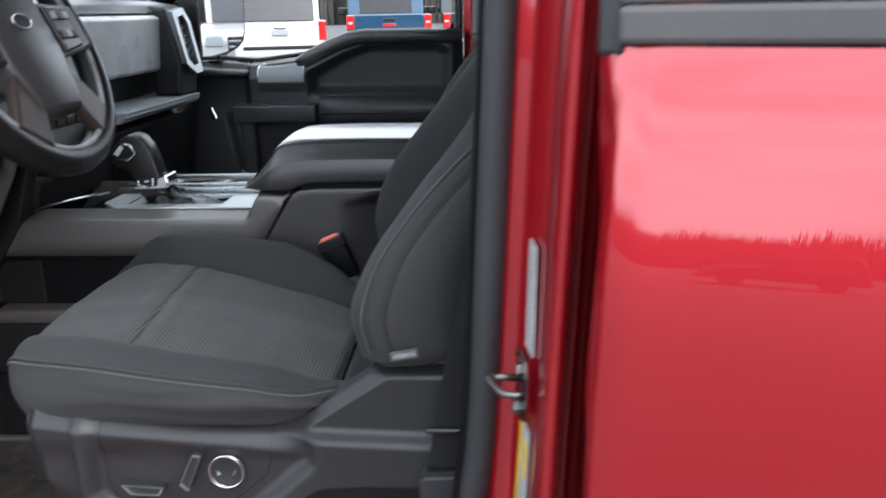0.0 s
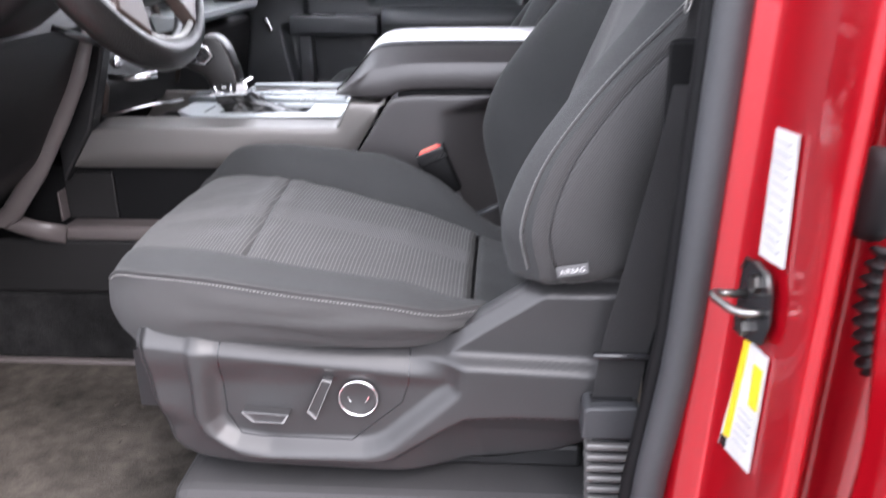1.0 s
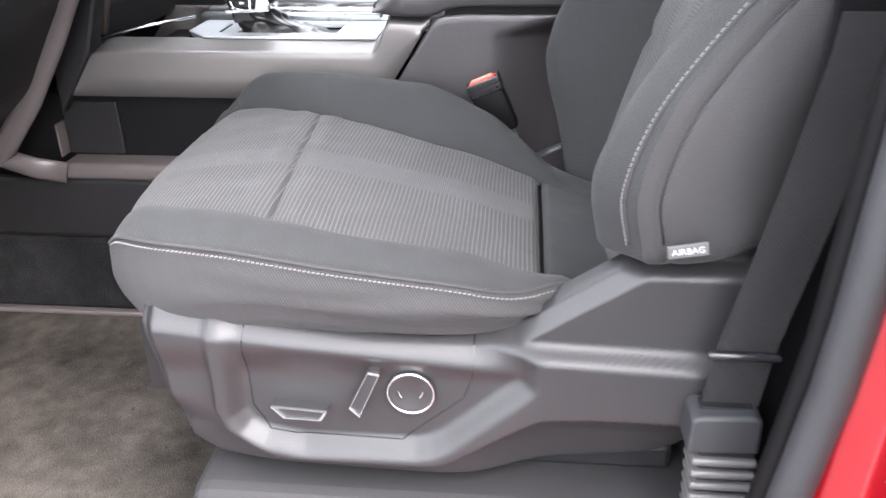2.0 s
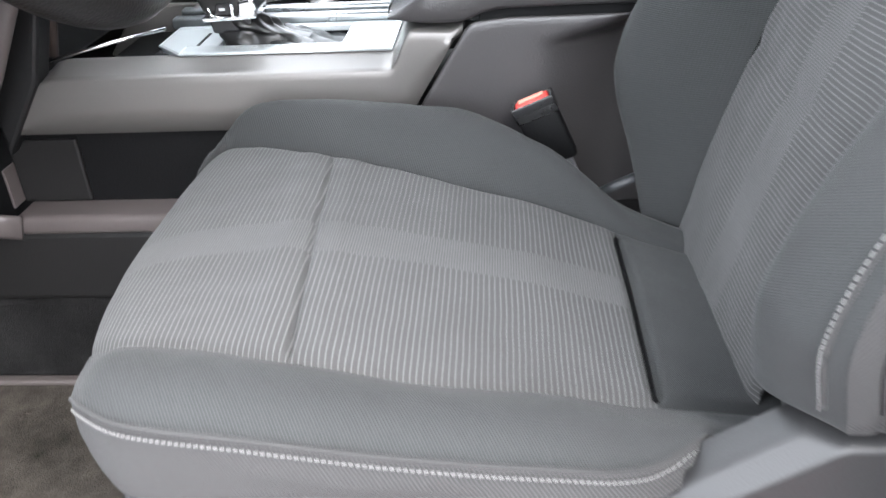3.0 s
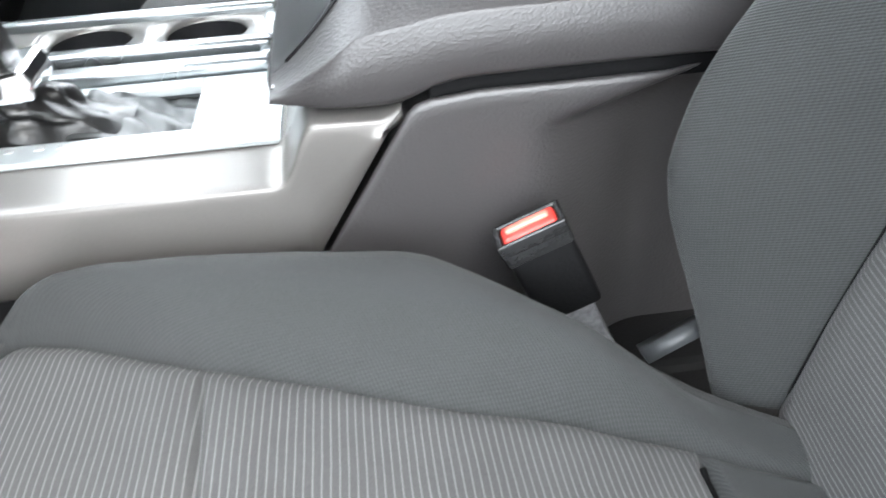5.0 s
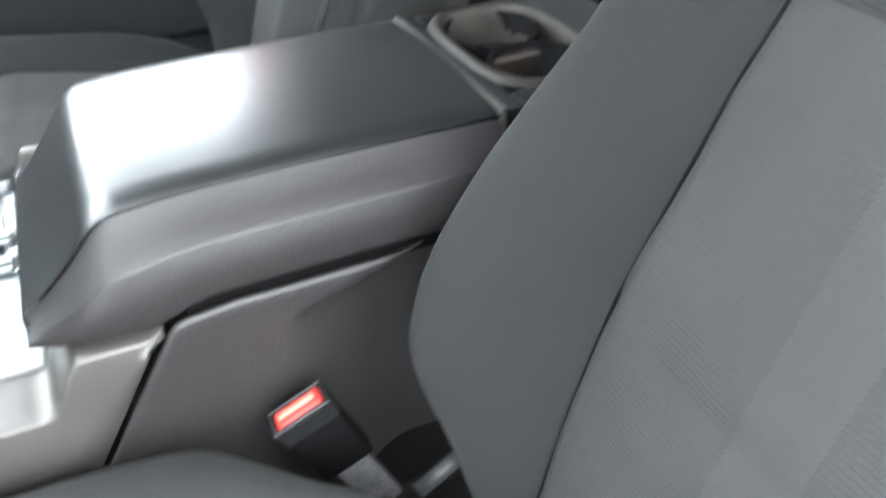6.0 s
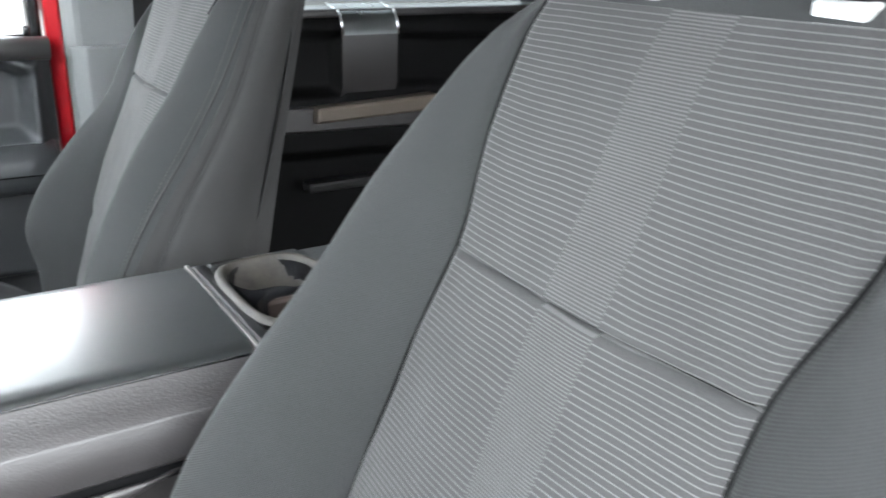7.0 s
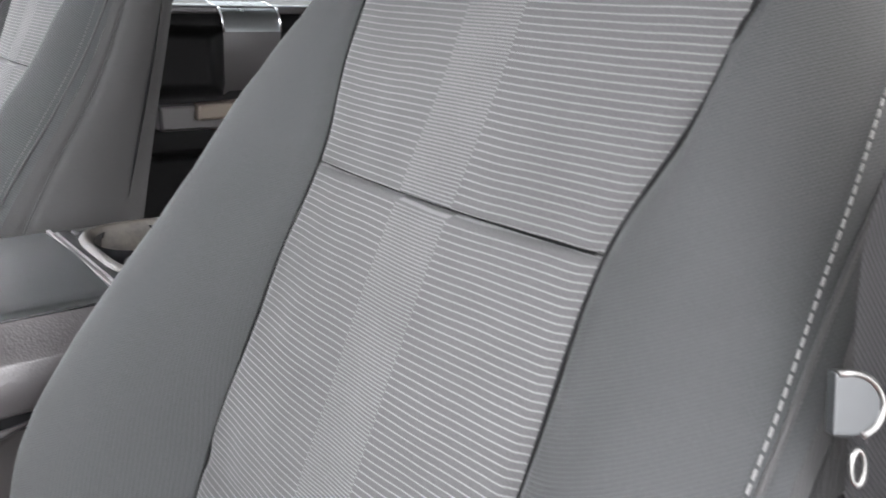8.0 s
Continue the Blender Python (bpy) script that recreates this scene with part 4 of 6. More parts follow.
def pillar_label(corners, material, parent, name, lift=0.0015, label=""):
    bm = bmesh.new()
    front = [bm.verts.new(on_pillar(s, z, lift)) for s, z in corners]
    rear = [bm.verts.new(on_pillar(s, z, lift - 0.001)) for s, z in corners]
    bm.faces.new(front), bm.faces.new(rear[::-1])
    for i in range(len(front)):
        j = (i + 1) % len(front)
        bm.faces.new((front[i], front[j], rear[j], rear[i]))
    bmesh.ops.recalc_face_normals(bm, faces=bm.faces)
    return part(name, bm, material, parent, label)


tall = pillar_label([(0.125, 1.176), (0.814, 1.178), (1.076, 1.086), (0.282, 1.082)], PAPER, pillar, "tyre_label", 0.003, "white label with small grey print")
for k in range(11):
    z, s0 = 1.170 - k * 0.0075, 0.24 + 0.016 * k
    pillar_label([(s0, z), (s0 + 0.42 + 0.05 * (k % 3), z), (s0 + 0.42 + 0.05 * (k % 3), z - 0.0016), (s0, z - 0.0016)], INK, tall, "print_bar", 0.0042)
low = pillar_label([(0.361, 1.0156), (1.116, 1.0171), (1.184, 0.921), (0.04, 0.910)], PAPER, pillar, "loading_label", 0.003, "white and yellow label with small print")
pillar_label([(0.365, 1.0152), (0.53, 1.0156), (0.40, 0.926), (0.195, 0.923)], YELLOW, low, "yellow_band", 0.0042)
pillar_label([(0.783, 1.004), (1.069, 1.006), (1.10, 0.972), (0.83, 0.970)], YELLOW, low, "yellow_patch", 0.0042)
pillar_label([(0.12, 0.921), (0.32, 0.923), (0.32, 0.914), (0.12, 0.912)], BLACK, low, "print_dot", 0.0042)
for k in range(5):
    z = 0.960 - k * 0.007
    pillar_label([(0.55, z), (1.0, z + 0.003), (1.0, z + 0.0015), (0.55, z - 0.0015)], INK, low, "print_bar", 0.0042)
striker = pillar_label([(0.0, 1.066), (0.10, 1.076), (0.45, 1.080), (0.90, 1.078), (1.05, 1.066), (1.14, 1.044), (1.02, 1.026), (0.60, 1.018), (0.05, 1.014), (0.0, 1.022)], BLACK, pillar, "striker_plate", 0.007, "black steel striker plate")
part("striker_rim", tube([on_pillar(s, z, 0.0075) for s, z in ((0.02, 1.066), (0.12, 1.0755), (0.45, 1.0785), (0.88, 1.077), (1.02, 1.066))], 0.0016, 6, up=(0.3, -0.9, 0.2)), STEEL, striker, smooth=True)
part("striker_loop", tube([on_pillar(s, z, lift) for s, z, lift in ((0.30, 1.0495, 0.005), (0.26, 1.0505, 0.024), (0.24, 1.0510, 0.0305), (0.30, 1.0512, 0.0335), (0.42, 1.0505, 0.0335), (0.66, 1.0480, 0.0275), (0.76, 1.0475, 0.0245), (0.83, 1.0475, 0.0205), (0.88, 1.0478, 0.014), (0.90, 1.0480, 0.005))], 0.0033, 10, up=(0.1, 0.1, 1)), STEEL, striker, "worn steel striker loop", True)
for s0, z0 in ((0.62, 1.0655), (0.45, 1.0265)):
    part("striker_bolt", tube([on_pillar(s0, z0, 0.007), on_pillar(s0, z0, 0.0125)], 0.0072, 6, up=(0, 0, 1)), STEEL, striker, "steel bolt head")
# rubber grommet and wiring boot for the rear door
part("grommet", join(tube([(leaning(0.540, z), -0.876, z) for z in spread(1.090, 1.158, 8)], lambda t: 0.011 + 0.007 * math.sin(math.pi * t) ** 0.4, 12)), RUBBER, pillar, "black rubber grommet", True)
part("wiring_boot", tube([(0.552 - 0.008 * math.sin(t * 3), -0.890 - 0.014 * t, 1.085 - 0.095 * t) for t in spread(0, 1, 40)], lambda t: 0.0095 + 0.0035 * math.sin(t * 2 * math.pi * 9), 12), RUBBER, pillar, "ribbed black wiring boot", True)

# ---- open rear door on the driver's side ----
rear_door = thing("rear_door", 0.500, -1.04, 0.62, "glossy red rear door standing open", "vehicle door")
OPEN = radians(-27)


def swing(bm):
    m = Matrix.Translation((0.500, -1.04, 0)) @ Matrix.Rotation(OPEN, 4, "Z")
    bm.transform(m)
    return bm


SKIN = [(0.60, 0.0), (0.66, -0.012), (0.75, -0.022), (0.90, -0.028), (1.02, -0.029), (1.10, -0.026), (1.18, -0.019), (1.25, -0.008), (1.30, 0.002), (1.341, 0.013)]
rows = []
for z in spread(0.60, 1.341, 34):
    bow = key(z, SKIN)
    wob = 0.003 * math.sin(z * 11) + 0.004 * math.sin(z * 27)
    lead = [(0.03, 0.08), (0.004 + wob, 0.066), (-0.010 + wob, 0.05), (-0.014 + wob, 0.036), (-0.012 + wob * 0.5, 0.022), (-0.002, 0.015), (0.002, bow + 0.006), (0.012, bow + 0.001)]
    rows.append([(x, y, z) for x, y in lead] + [(0.012 + 0.95 * t, bow - 0.004 * math.sin(math.pi * t) - 0.042 * (1 - math.exp(-t / 0.22)) * (z - 1.21), z) for t in spread(0, 1, 48)[1:]] + [(0.965, 0.05, z)])
part("door_skin", swing(sheet(rows)), RED, rear_door, "glossy red door skin")
part("door_inner", swing(box(0.01, 0.96, 0.052, 0.12, 0.62, 1.33, 0.01)), DARK, rear_door)
part("belt_moulding", swing(join(box(0.004, 0.95, 0.006, 0.034, 1.3425, 1.366, 0.004), box(0.004, 0.95, 0.012, 0.036, 1.367, 1.373, 0.002))), MOULD, rear_door, "black belt moulding")
part("window_frame", swing(join(box(-0.010, 0.006, 0.03, 0.07, 1.34, 1.80, 0.005), box(0.04, 0.95, 0.03, 0.07, 1.78, 1.82, 0.006))), BLACK, rear_door, "black window frame")
pane = part("window_pane", swing(box(0.006, 0.94, 0.040, 0.045, 1.34, 1.78)), TINT, rear_door, "grey tinted glass")
part("corner_cap", swing(box(-0.012, 0.006, 0.014, 0.05, 1.335, 1.40, 0.004)), RUBBER, rear_door)
for z in (0.74, 1.30):
    h = part("door_hinge", join(box(0.515, 0.545, -0.925, -0.890, z - 0.03, z + 0.03, 0.005), tube([(0.532, -0.918, z - 0.038), (0.532, -0.918, z + 0.038)], 0.008, 12)), RED, rear_door, "red painted hinge")
    for dz in (-0.016, 0.016):
        part("hinge_bolt", tube([(0.512, -0.908, z + dz), (0.517, -0.908, z + dz)], 0.006, 6), RED, h)

# ---- passenger side: front door, pillar, rear door ----
FD = [(-0.72, 0.66), (0.342, 0.66), (0.346, 1.285), (0.337, 1.300), (0.06, 1.298), (0.01, 1.286), (-0.05, 1.262), (-0.10, 1.240), (-0.25, 1.222), (-0.38, 1.236), (-0.72, 1.25)]
FD_HOLE = [(-0.082, 1.150), (0.300, 1.150), (0.304, 1.255), (0.275, 1.272), (0.085, 1.274), (0.02, 1.252), (-0.045, 1.218), (-0.082, 1.198)]
FD_POCKET = [(-0.30, 0.74), (0.33, 0.74), (0.33, 0.90), (-0.27, 0.90)]
FD_LOW = [(-0.33, 1.085), (-0.08, 1.085), (-0.05, 0.93), (-0.30, 0.93)]


def door_depth(x, z):
    h = 0.020 - 0.045 * step(-0.016, 0.016, inside((x, z), FD_HOLE))
    h -= 0.03 * step(-0.008, 0.012, inside((x, z), FD_POCKET))
    h -= 0.03 * step(-0.01, 0.012, inside((x, z), FD_LOW))
    h -= 0.03 * (1 - step(0, 0.035, inside((x, z), FD)))
    h -= 0.016 * step(0.0, 0.006, 1.135 - z) * step(-0.06, -0.045, x) - 0.006 * step(0, 0.004, 1.128 - z) * step(-0.06, -0.045, x)
    h -= 0.02 * step(-0.255, -0.275, x) * step(1.0, 1.15, z)
    return h


front_door = thing("passenger_door", -0.16, 0.80, 0.66, "black passenger door panel with silver pull cap, armrest and window", "vehicle door")
part("door_panel", relief(FD, door_depth, 0.80, 0.90, 190, 110, -1), DOOR, front_door, "black moulded door panel")
part("sill_pad", tube([(0.346, 0.798, 1.297), (0.25, 0.797, 1.300), (0.08, 0.799, 1.301), (0.03, 0.801, 1.295), (-0.03, 0.803, 1.272), (-0.09, 0.804, 1.243), (-0.115, 0.808, 1.228)], 0.025, 12, 0.8), CAP, front_door, "soft grey sill pad", True)
cap_rows = []
for x in spread(-0.230, -0.099, 10):
    top = 1.221 + 0.008 * step(-0.2, -0.1, x)
    cap_rows.append([(x, 0.792, 1.12), (x, 0.781, 1.145), (x, 0.777, 1.172), (x, 0.776, 1.178), (x, 0.779, top - 0.020), (x, 0.787, top - 0.007), (x, 0.80, top), (x, 0.86, top + 0.003)])
part("pull_cap", sheet(cap_rows, None, True), SOFT, front_door, "satin grey pull cap")
cap_rows = [[(p[0], p[1] - 0.002, p[2] + 0.002) for p in r[3:]] for r in cap_rows]
part("cap_top", sheet(cap_rows, None, True), DOOR_CAP, front_door, "satin silver cap")
for r in (cap_rows[0], cap_rows[-1]):
    part("chrome_edge", tube([(p[0], p[1] - 0.001, p[2]) for p in r], 0.0018, 6, up=(1, 0, 0)), CHROME, front_door, "chrome edging", True)
part("armrest", box(-0.300, -0.063, 0.735, 0.80, 1.069, 1.119, 0.007, 3), DOOR, front_door, "charcoal armrest with pull", True)
PAD = [(0.806, 1.142), (0.772, 1.138), (0.752, 1.126), (0.745, 1.108), (0.746, 1.080), (0.758, 1.058), (0.806, 1.045)]
pad = sheet([[(x, y + (0.02 if x in (-0.06, 0.336) else 0), z) for y, z in PAD] for x in [-0.06] + spread(-0.055, 0.332, 8) + [0.336]])
bmesh.ops.recalc_face_normals(pad, faces=pad.faces)
part("armrest_pad", pad, DOOR, front_door, "padded charcoal armrest shelf")
part("armrest_seam", tube([(-0.05, 0.7446, 1.092), (0.33, 0.7446, 1.092)], 0.0012, 6), LOW_BLACK, front_door)
part("armrest_switch", box(-0.24, -0.18, 0.75, 0.78, 1.117, 1.123, 0.002), BLACK, front_door)
part("armrest_foot", box(-0.285, -0.245, 0.752, 0.80, 0.90, 1.075, 0.008), DOOR, front_door)
part("door_latch_handle", prism([(-0.378, 1.112), (-0.366, 1.114), (-0.352, 1.080), (-0.362, 1.074)], 0.765, 0.785, "y", 0.003), CHROME, front_door, "chrome inside latch")
part("lock_pin", tube([(0.318, 0.822, 1.295), (0.318, 0.822, 1.326), (0.318, 0.822, 1.333)], lambda t: 0.004 + 0.002 * (t > 0.4), 10), BLACK, front_door, smooth=True)
part("mirror_adjuster", join(box(-0.385, -0.345, 0.82, 0.845, 1.234, 1.240, 0.002), tube([(-0.36, 0.835, 1.24), (-0.352, 0.83, 1.256)], 0.004, 8)), BLACK, front_door)
part("sill_top", prism([(-0.72, 1.225), (-0.40, 1.224), (-0.26, 1.212), (-0.26, 1.20), (-0.72, 1.20)], 0.74, 0.90, "y", 0.006), DOOR, front_door, "charcoal sill top")
pane = part("window_pane", prism([(-0.66, 1.23), (-0.25, 1.21), (0.0, 1.27), (0.335, 1.29), (0.335, 1.78), (-0.16, 1.78)], 0.872, 0.876, "y"), GLASS, front_door, "clear side window")
pane.visible_shadow = False
part("window_seal", tube([(-0.66, 0.868, 1.236), (-0.36, 0.868, 1.246), (-0.25, 0.868, 1.236), (-0.10, 0.868, 1.254), (0.02, 0.868, 1.298), (0.335, 0.868, 1.310)], 0.006, 8), RUBBER, front_door, smooth=True)
part("window_frame", join(tube([(-0.70, 0.86, 1.25), (-0.50, 0.85, 1.42), (-0.14, 0.80, 1.80)], 0.022, 8), box(0.325, 0.346, 0.845, 0.895, 1.30, 1.80, 0.006)), BLACK, front_door)
part("quarter_trim", prism([(-0.70, 1.236), (-0.415, 1.242), (-0.415, 1.44), (-0.43, 1.50)], 0.862, 0.88, "y", 0.003), BLACK, front_door)
door_mirror = thing("door_mirror", -0.48, 1.09, 1.24, "black door mirror outside the passenger window", "mirror")
a, b = Vector((-0.462, 0.955, 0)), Vector((-0.372, 1.205, 0))
nrm = Vector((b.y - a.y, a.x - b.x, 0)).normalized()


def mirror_plate(poly, d0, d1):
    """An upright plate in the mirror's plane: lengths along it and heights."""
    u = (b - a).normalized()
    bm = bmesh.new()
    rows = [[bm.verts.new(a + u * s + nrm * d + Vector((0, 0, z))) for s, z in poly] for d in (d0, d1)]
    bm.faces.new(rows[0]), bm.faces.new(rows[1][::-1])
    for k in range(len(poly)):
        j = (k + 1) % len(poly)
        bm.faces.new((rows[0][k], rows[1][k], rows[1][j], rows[0][j]))
    bmesh.ops.recalc_face_normals(bm, faces=bm.faces)
    return bm


part("mirror_housing", mirror_plate([(0.002, 1.233), (0.06, 1.234), (0.145, 1.243), (0.212, 1.262), (0.243, 1.282), (0.255, 1.312), (0.261, 1.40), (0.261, 1.545), (0.25, 1.56), (0.002, 1.56)], -0.10, -0.003), BLACK, door_mirror, "black mirror housing")
part("mirror_glass", mirror_plate([(0.012, 1.242), (0.06, 1.243), (0.142, 1.252), (0.205, 1.270), (0.232, 1.288), (0.244, 1.315), (0.25, 1.40), (0.25, 1.53), (0.012, 1.54)], -0.0035, 0.001), MIRROR, door_mirror, "mirror glass")
part("mirror_arm", box(-0.56, -0.47, 0.90, 0.98, 1.26, 1.32, 0.01), BLACK, door_mirror)

far_pillar = part("b_pillar_far", prism([(0.350, 0.832), (0.373, 0.822), (0.43, 0.94), (0.350, 0.94)], 0.60, 1.84, "z", 0.004), RED)
tagged(far_pillar, "red painted jamb beside the passenger door", "pillar", kind="structure")
part("pillar_trim", prism([(0.372, 0.815), (0.388, 0.785), (0.58, 0.775), (0.62, 0.80), (0.62, 0.86), (0.39, 0.86)], 0.66, 1.82, "z", 0.012), TRIM_FABRIC, far_pillar, "grey pillar trim")
part("pillar_lower_trim", prism([(0.378, 0.79), (0.400, 0.766), (0.585, 0.766), (0.625, 0.79), (0.625, 0.80), (0.378, 0.80)], 0.66, 1.30, "z", 0.004), TRIM_FABRIC, far_pillar)

RD = [(0.60, 0.66), (1.46, 0.66), (1.46, 1.335), (1.2, 1.352), (0.60, 1.345)]
RD_HOLE = [(0.64, 1.19), (0.885, 1.185), (0.885, 1.30), (0.64, 1.31)]
RD_LOW = [(0.70, 1.06), (1.36, 1.04), (1.36, 0.74), (0.70, 0.74)]


def rear_depth(x, z):
    h = 0.02 - 0.035 * step(-0.012, 0.012, inside((x, z), RD_HOLE)) - 0.035 * step(-0.012, 0.012, inside((x, z), RD_LOW))
    h -= 0.02 * step(0, 0.01, inside((x, z), [(1.02, 1.19), (1.40, 1.18), (1.40, 1.29), (1.02, 1.30)]))
    h -= 0.025 * (1 - step(0, 0.03, inside((x, z), RD)))
    return h


back_door = thing("rear_passenger_door", 1.03, 0.80, 0.66, "rear door panel with the dim cab's shade in its black, silver cap and pull handle", "vehicle door")
# darker than the front door vinyl: shade of the rear cab put into colour
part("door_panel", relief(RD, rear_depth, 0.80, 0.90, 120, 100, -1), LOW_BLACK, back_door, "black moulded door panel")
rows = [[(x, 0.785, 1.175), (x, 0.772, 1.20), (x, 0.770, 1.30), (x, 0.775, 1.325), (x, 0.79, 1.345), (x, 0.85, 1.356)] for x in spread(0.885, 1.012, 8)]
part("pull_cap", sheet(rows, None, True), SOFT, back_door, "satin charcoal pull cap")
part("cap_top", sheet([[(p[0], p[1] - 0.002, p[2] + 0.002) for p in r[2:]] for r in rows], None, True), SILVER, back_door, "satin silver cap")
for r in (rows[0], rows[-1]):
    part("chrome_edge", tube([(p[0], p[1] - 0.003, p[2] + 0.002) for p in r[2:]], 0.003, 6, up=(1, 0, 0)), CHROME, back_door, "chrome edging", True)
part("sill_top", box(0.60, 1.46, 0.79, 0.90, 1.335, 1.352, 0.005), SOFT, back_door)
part("armrest", prism([(0.74, 1.115), (1.25, 1.105), (1.25, 1.155), (0.74, 1.165)], 0.755, 0.80, "y", 0.006), SOFT, back_door)
part("pull_handle", prism([(0.808, 1.134), (1.085, 1.142), (1.095, 1.176), (0.813, 1.166)], 0.735, 0.775, "y", 0.006), HANDLE, back_door, "tan-grey pull handle")
part("pocket_lip", box(0.80, 1.12, 0.76, 0.80, 0.985, 1.005, 0.005), DARK, back_door)
pane = part("window_pane", box(0.62, 1.44, 0.872, 0.876, 1.34, 1.78), PRIVACY, back_door, "tinted rear side window")
part("window_frame", join(box(0.58, 0.62, 0.845, 0.895, 1.34, 1.80, 0.006), box(1.42, 1.50, 0.845, 0.895, 1.34, 1.80, 0.006), box(0.6, 1.5, 0.845, 0.895, 1.77, 1.82, 0.006)), BLACK, back_door)

# ---- centre console ----
console = thing("centre_console", 0.0, 0.0, 0.6, "centre console with satin grey sides, silver bezel and black armrest", "console")
part("lower_side", box(-0.60, 0.0165, -0.178, 0.10, 0.60, 0.957, 0.004), LOW_BLACK, console, "black lower console side")
part("kick_panel", box(-0.72, 0.40, -0.213, 0.125, 0.735, 0.835, 0.008), KICK, console, "dark grey kick panel")
part("kick_carpet", box(-0.72, 0.40, -0.209, 0.125, 0.602, 0.736, 0.01), CARPET_DARK, console, "black carpeted tunnel side")
part("side_moulding", box(-0.47, 0.08, -0.222, 0.132, 0.835, 0.861, 0.008, 3), TAUPE, console, "taupe side moulding", True)
part("carpet_edge", box(-0.72, 0.30, -0.222, -0.208, 0.60, 0.609, 0.003), TAUPE, console)
part("foot_hinge", box(-0.476, -0.4725, -0.205, -0.178, 0.865, 0.915, 0.001), TAUPE, console)
part("console_flap", box(-0.472, -0.385, -0.184, -0.176, 0.863, 0.945, 0.003), KICK, console, "dark grey lower flap")
PANEL_TOP = [(-0.459, 0.962), (-0.44, 0.984), (-0.415, 1.016), (-0.395, 1.029), (-0.36, 1.031), (-0.02, 1.031), (-0.004, 1.0313), (0.004, 1.035), (0.010, 1.046), (0.017, 1.062), (0.024, 1.071), (0.034, 1.0722), (0.0815, 1.0705)]
rows = []
for x in spread(-0.459, -0.06, 40) + spread(-0.06, 0.0815, 40)[1:]:
    top, low = key(x, PANEL_TOP), 0.957 if x < 0.0115 else 0.957 + (x - 0.0115) * 0.1125 / 0.07
    fall = min(0.0085, 0.4 * (top - low))
    sec = [(-0.146, top + 0.0005), (-0.152, top + 0.0005), (-0.157, top - 0.0008), (-0.188, top - fall + 0.0012), (-0.1945, top - fall + 0.0002), (-0.1962, top - fall - 0.0012), (-0.1968, top - fall - 0.0028), (-0.1974, top - fall - 0.010)]
    rows.append([(x, y, z) for y, z in sec + [(-0.1985, (top - fall) * 0.45 + low * 0.55), (-0.1965, low), (-0.165, low)]])
part("side_panel", sheet(rows, None, True), SATIN, console, "satin warm grey side panel")
part("side_panel", prism([(-0.459, 0.957), (0.0115, 0.957), (0.0815, 1.0695), (0.004, 1.072), (-0.016, 1.032), (-0.04, 1.030), (-0.405, 1.030)], 0.110, 0.120, "y", 0.003), SATIN, console)
part("front_riser", prism([(-0.006, 0.957), (0.0115, 0.957), (0.0815, 1.0695), (0.022, 1.0715), (0.010, 1.046), (0.003, 1.034), (-0.006, 1.030)], -0.150, 0.109), SATIN, console)
PAD_TOP = [(0.0165, 0.957), (0.0865, 1.069), (0.092, 1.0718), (0.10, 1.0738), (0.13, 1.0768), (0.55, 1.0782)]


def pad_y(x, z):
    """The pad's face: flat beside the front, falling away behind a slanting facet."""
    return -0.200 + 0.050 * step(-0.01, 0.10, x - 0.168 - 3.0 * max(0.0, z - 1.047))


rows = []
for x in spread(0.0165, 0.10, 16) + spread(0.10, 0.40, 50)[1:] + [0.55]:
    top = straight(x, PAD_TOP)
    edge = [(-0.150, top - 0.014), (-0.189, top - 0.005), (-0.1945, top - 0.0006), (-0.1970, top), (-0.1988, top - 0.0014), (-0.1998, top - 0.0045)]
    rows.append([(x, y + 0.200 + pad_y(x, z), z) for y, z in edge] + [(x, pad_y(x, z), z) for z in spread(top - 0.011, 0.80, 46)])
rows.insert(0, [(p[0] - 0.002, p[1] + 0.006, p[2]) for p in rows[0]])
rows.insert(0, [(p[0], -0.150, p[2]) for p in rows[0]])
part("side_pad", sheet(rows, None, True), SOFT, console, "soft charcoal console side", True)
part("pad_core", box(0.0185, 0.55, -0.138, 0.100, 0.80, 0.956, 0.004), LOW_BLACK, console)

# armrest lid
L_TOP = [(0.0, 1.080), (0.012, 1.091), (0.035, 1.118), (0.054, 1.1425), (0.061, 1.149), (0.070, 1.1525), (0.10, 1.1555), (0.20, 1.157), (0.348, 1.156)]
L_LOW = [(0.0, 1.074), (0.075, 1.0712), (0.09, 1.075), (0.105, 1.0815), (0.13, 1.0845), (0.348, 1.086)]


def lid_half(x):
    return 0.187 - 0.02 * (1 - step(-0.02, 0.05, x))


LID_FAR = -0.116


side_rows, pad_rows, far_rows = [], [], []
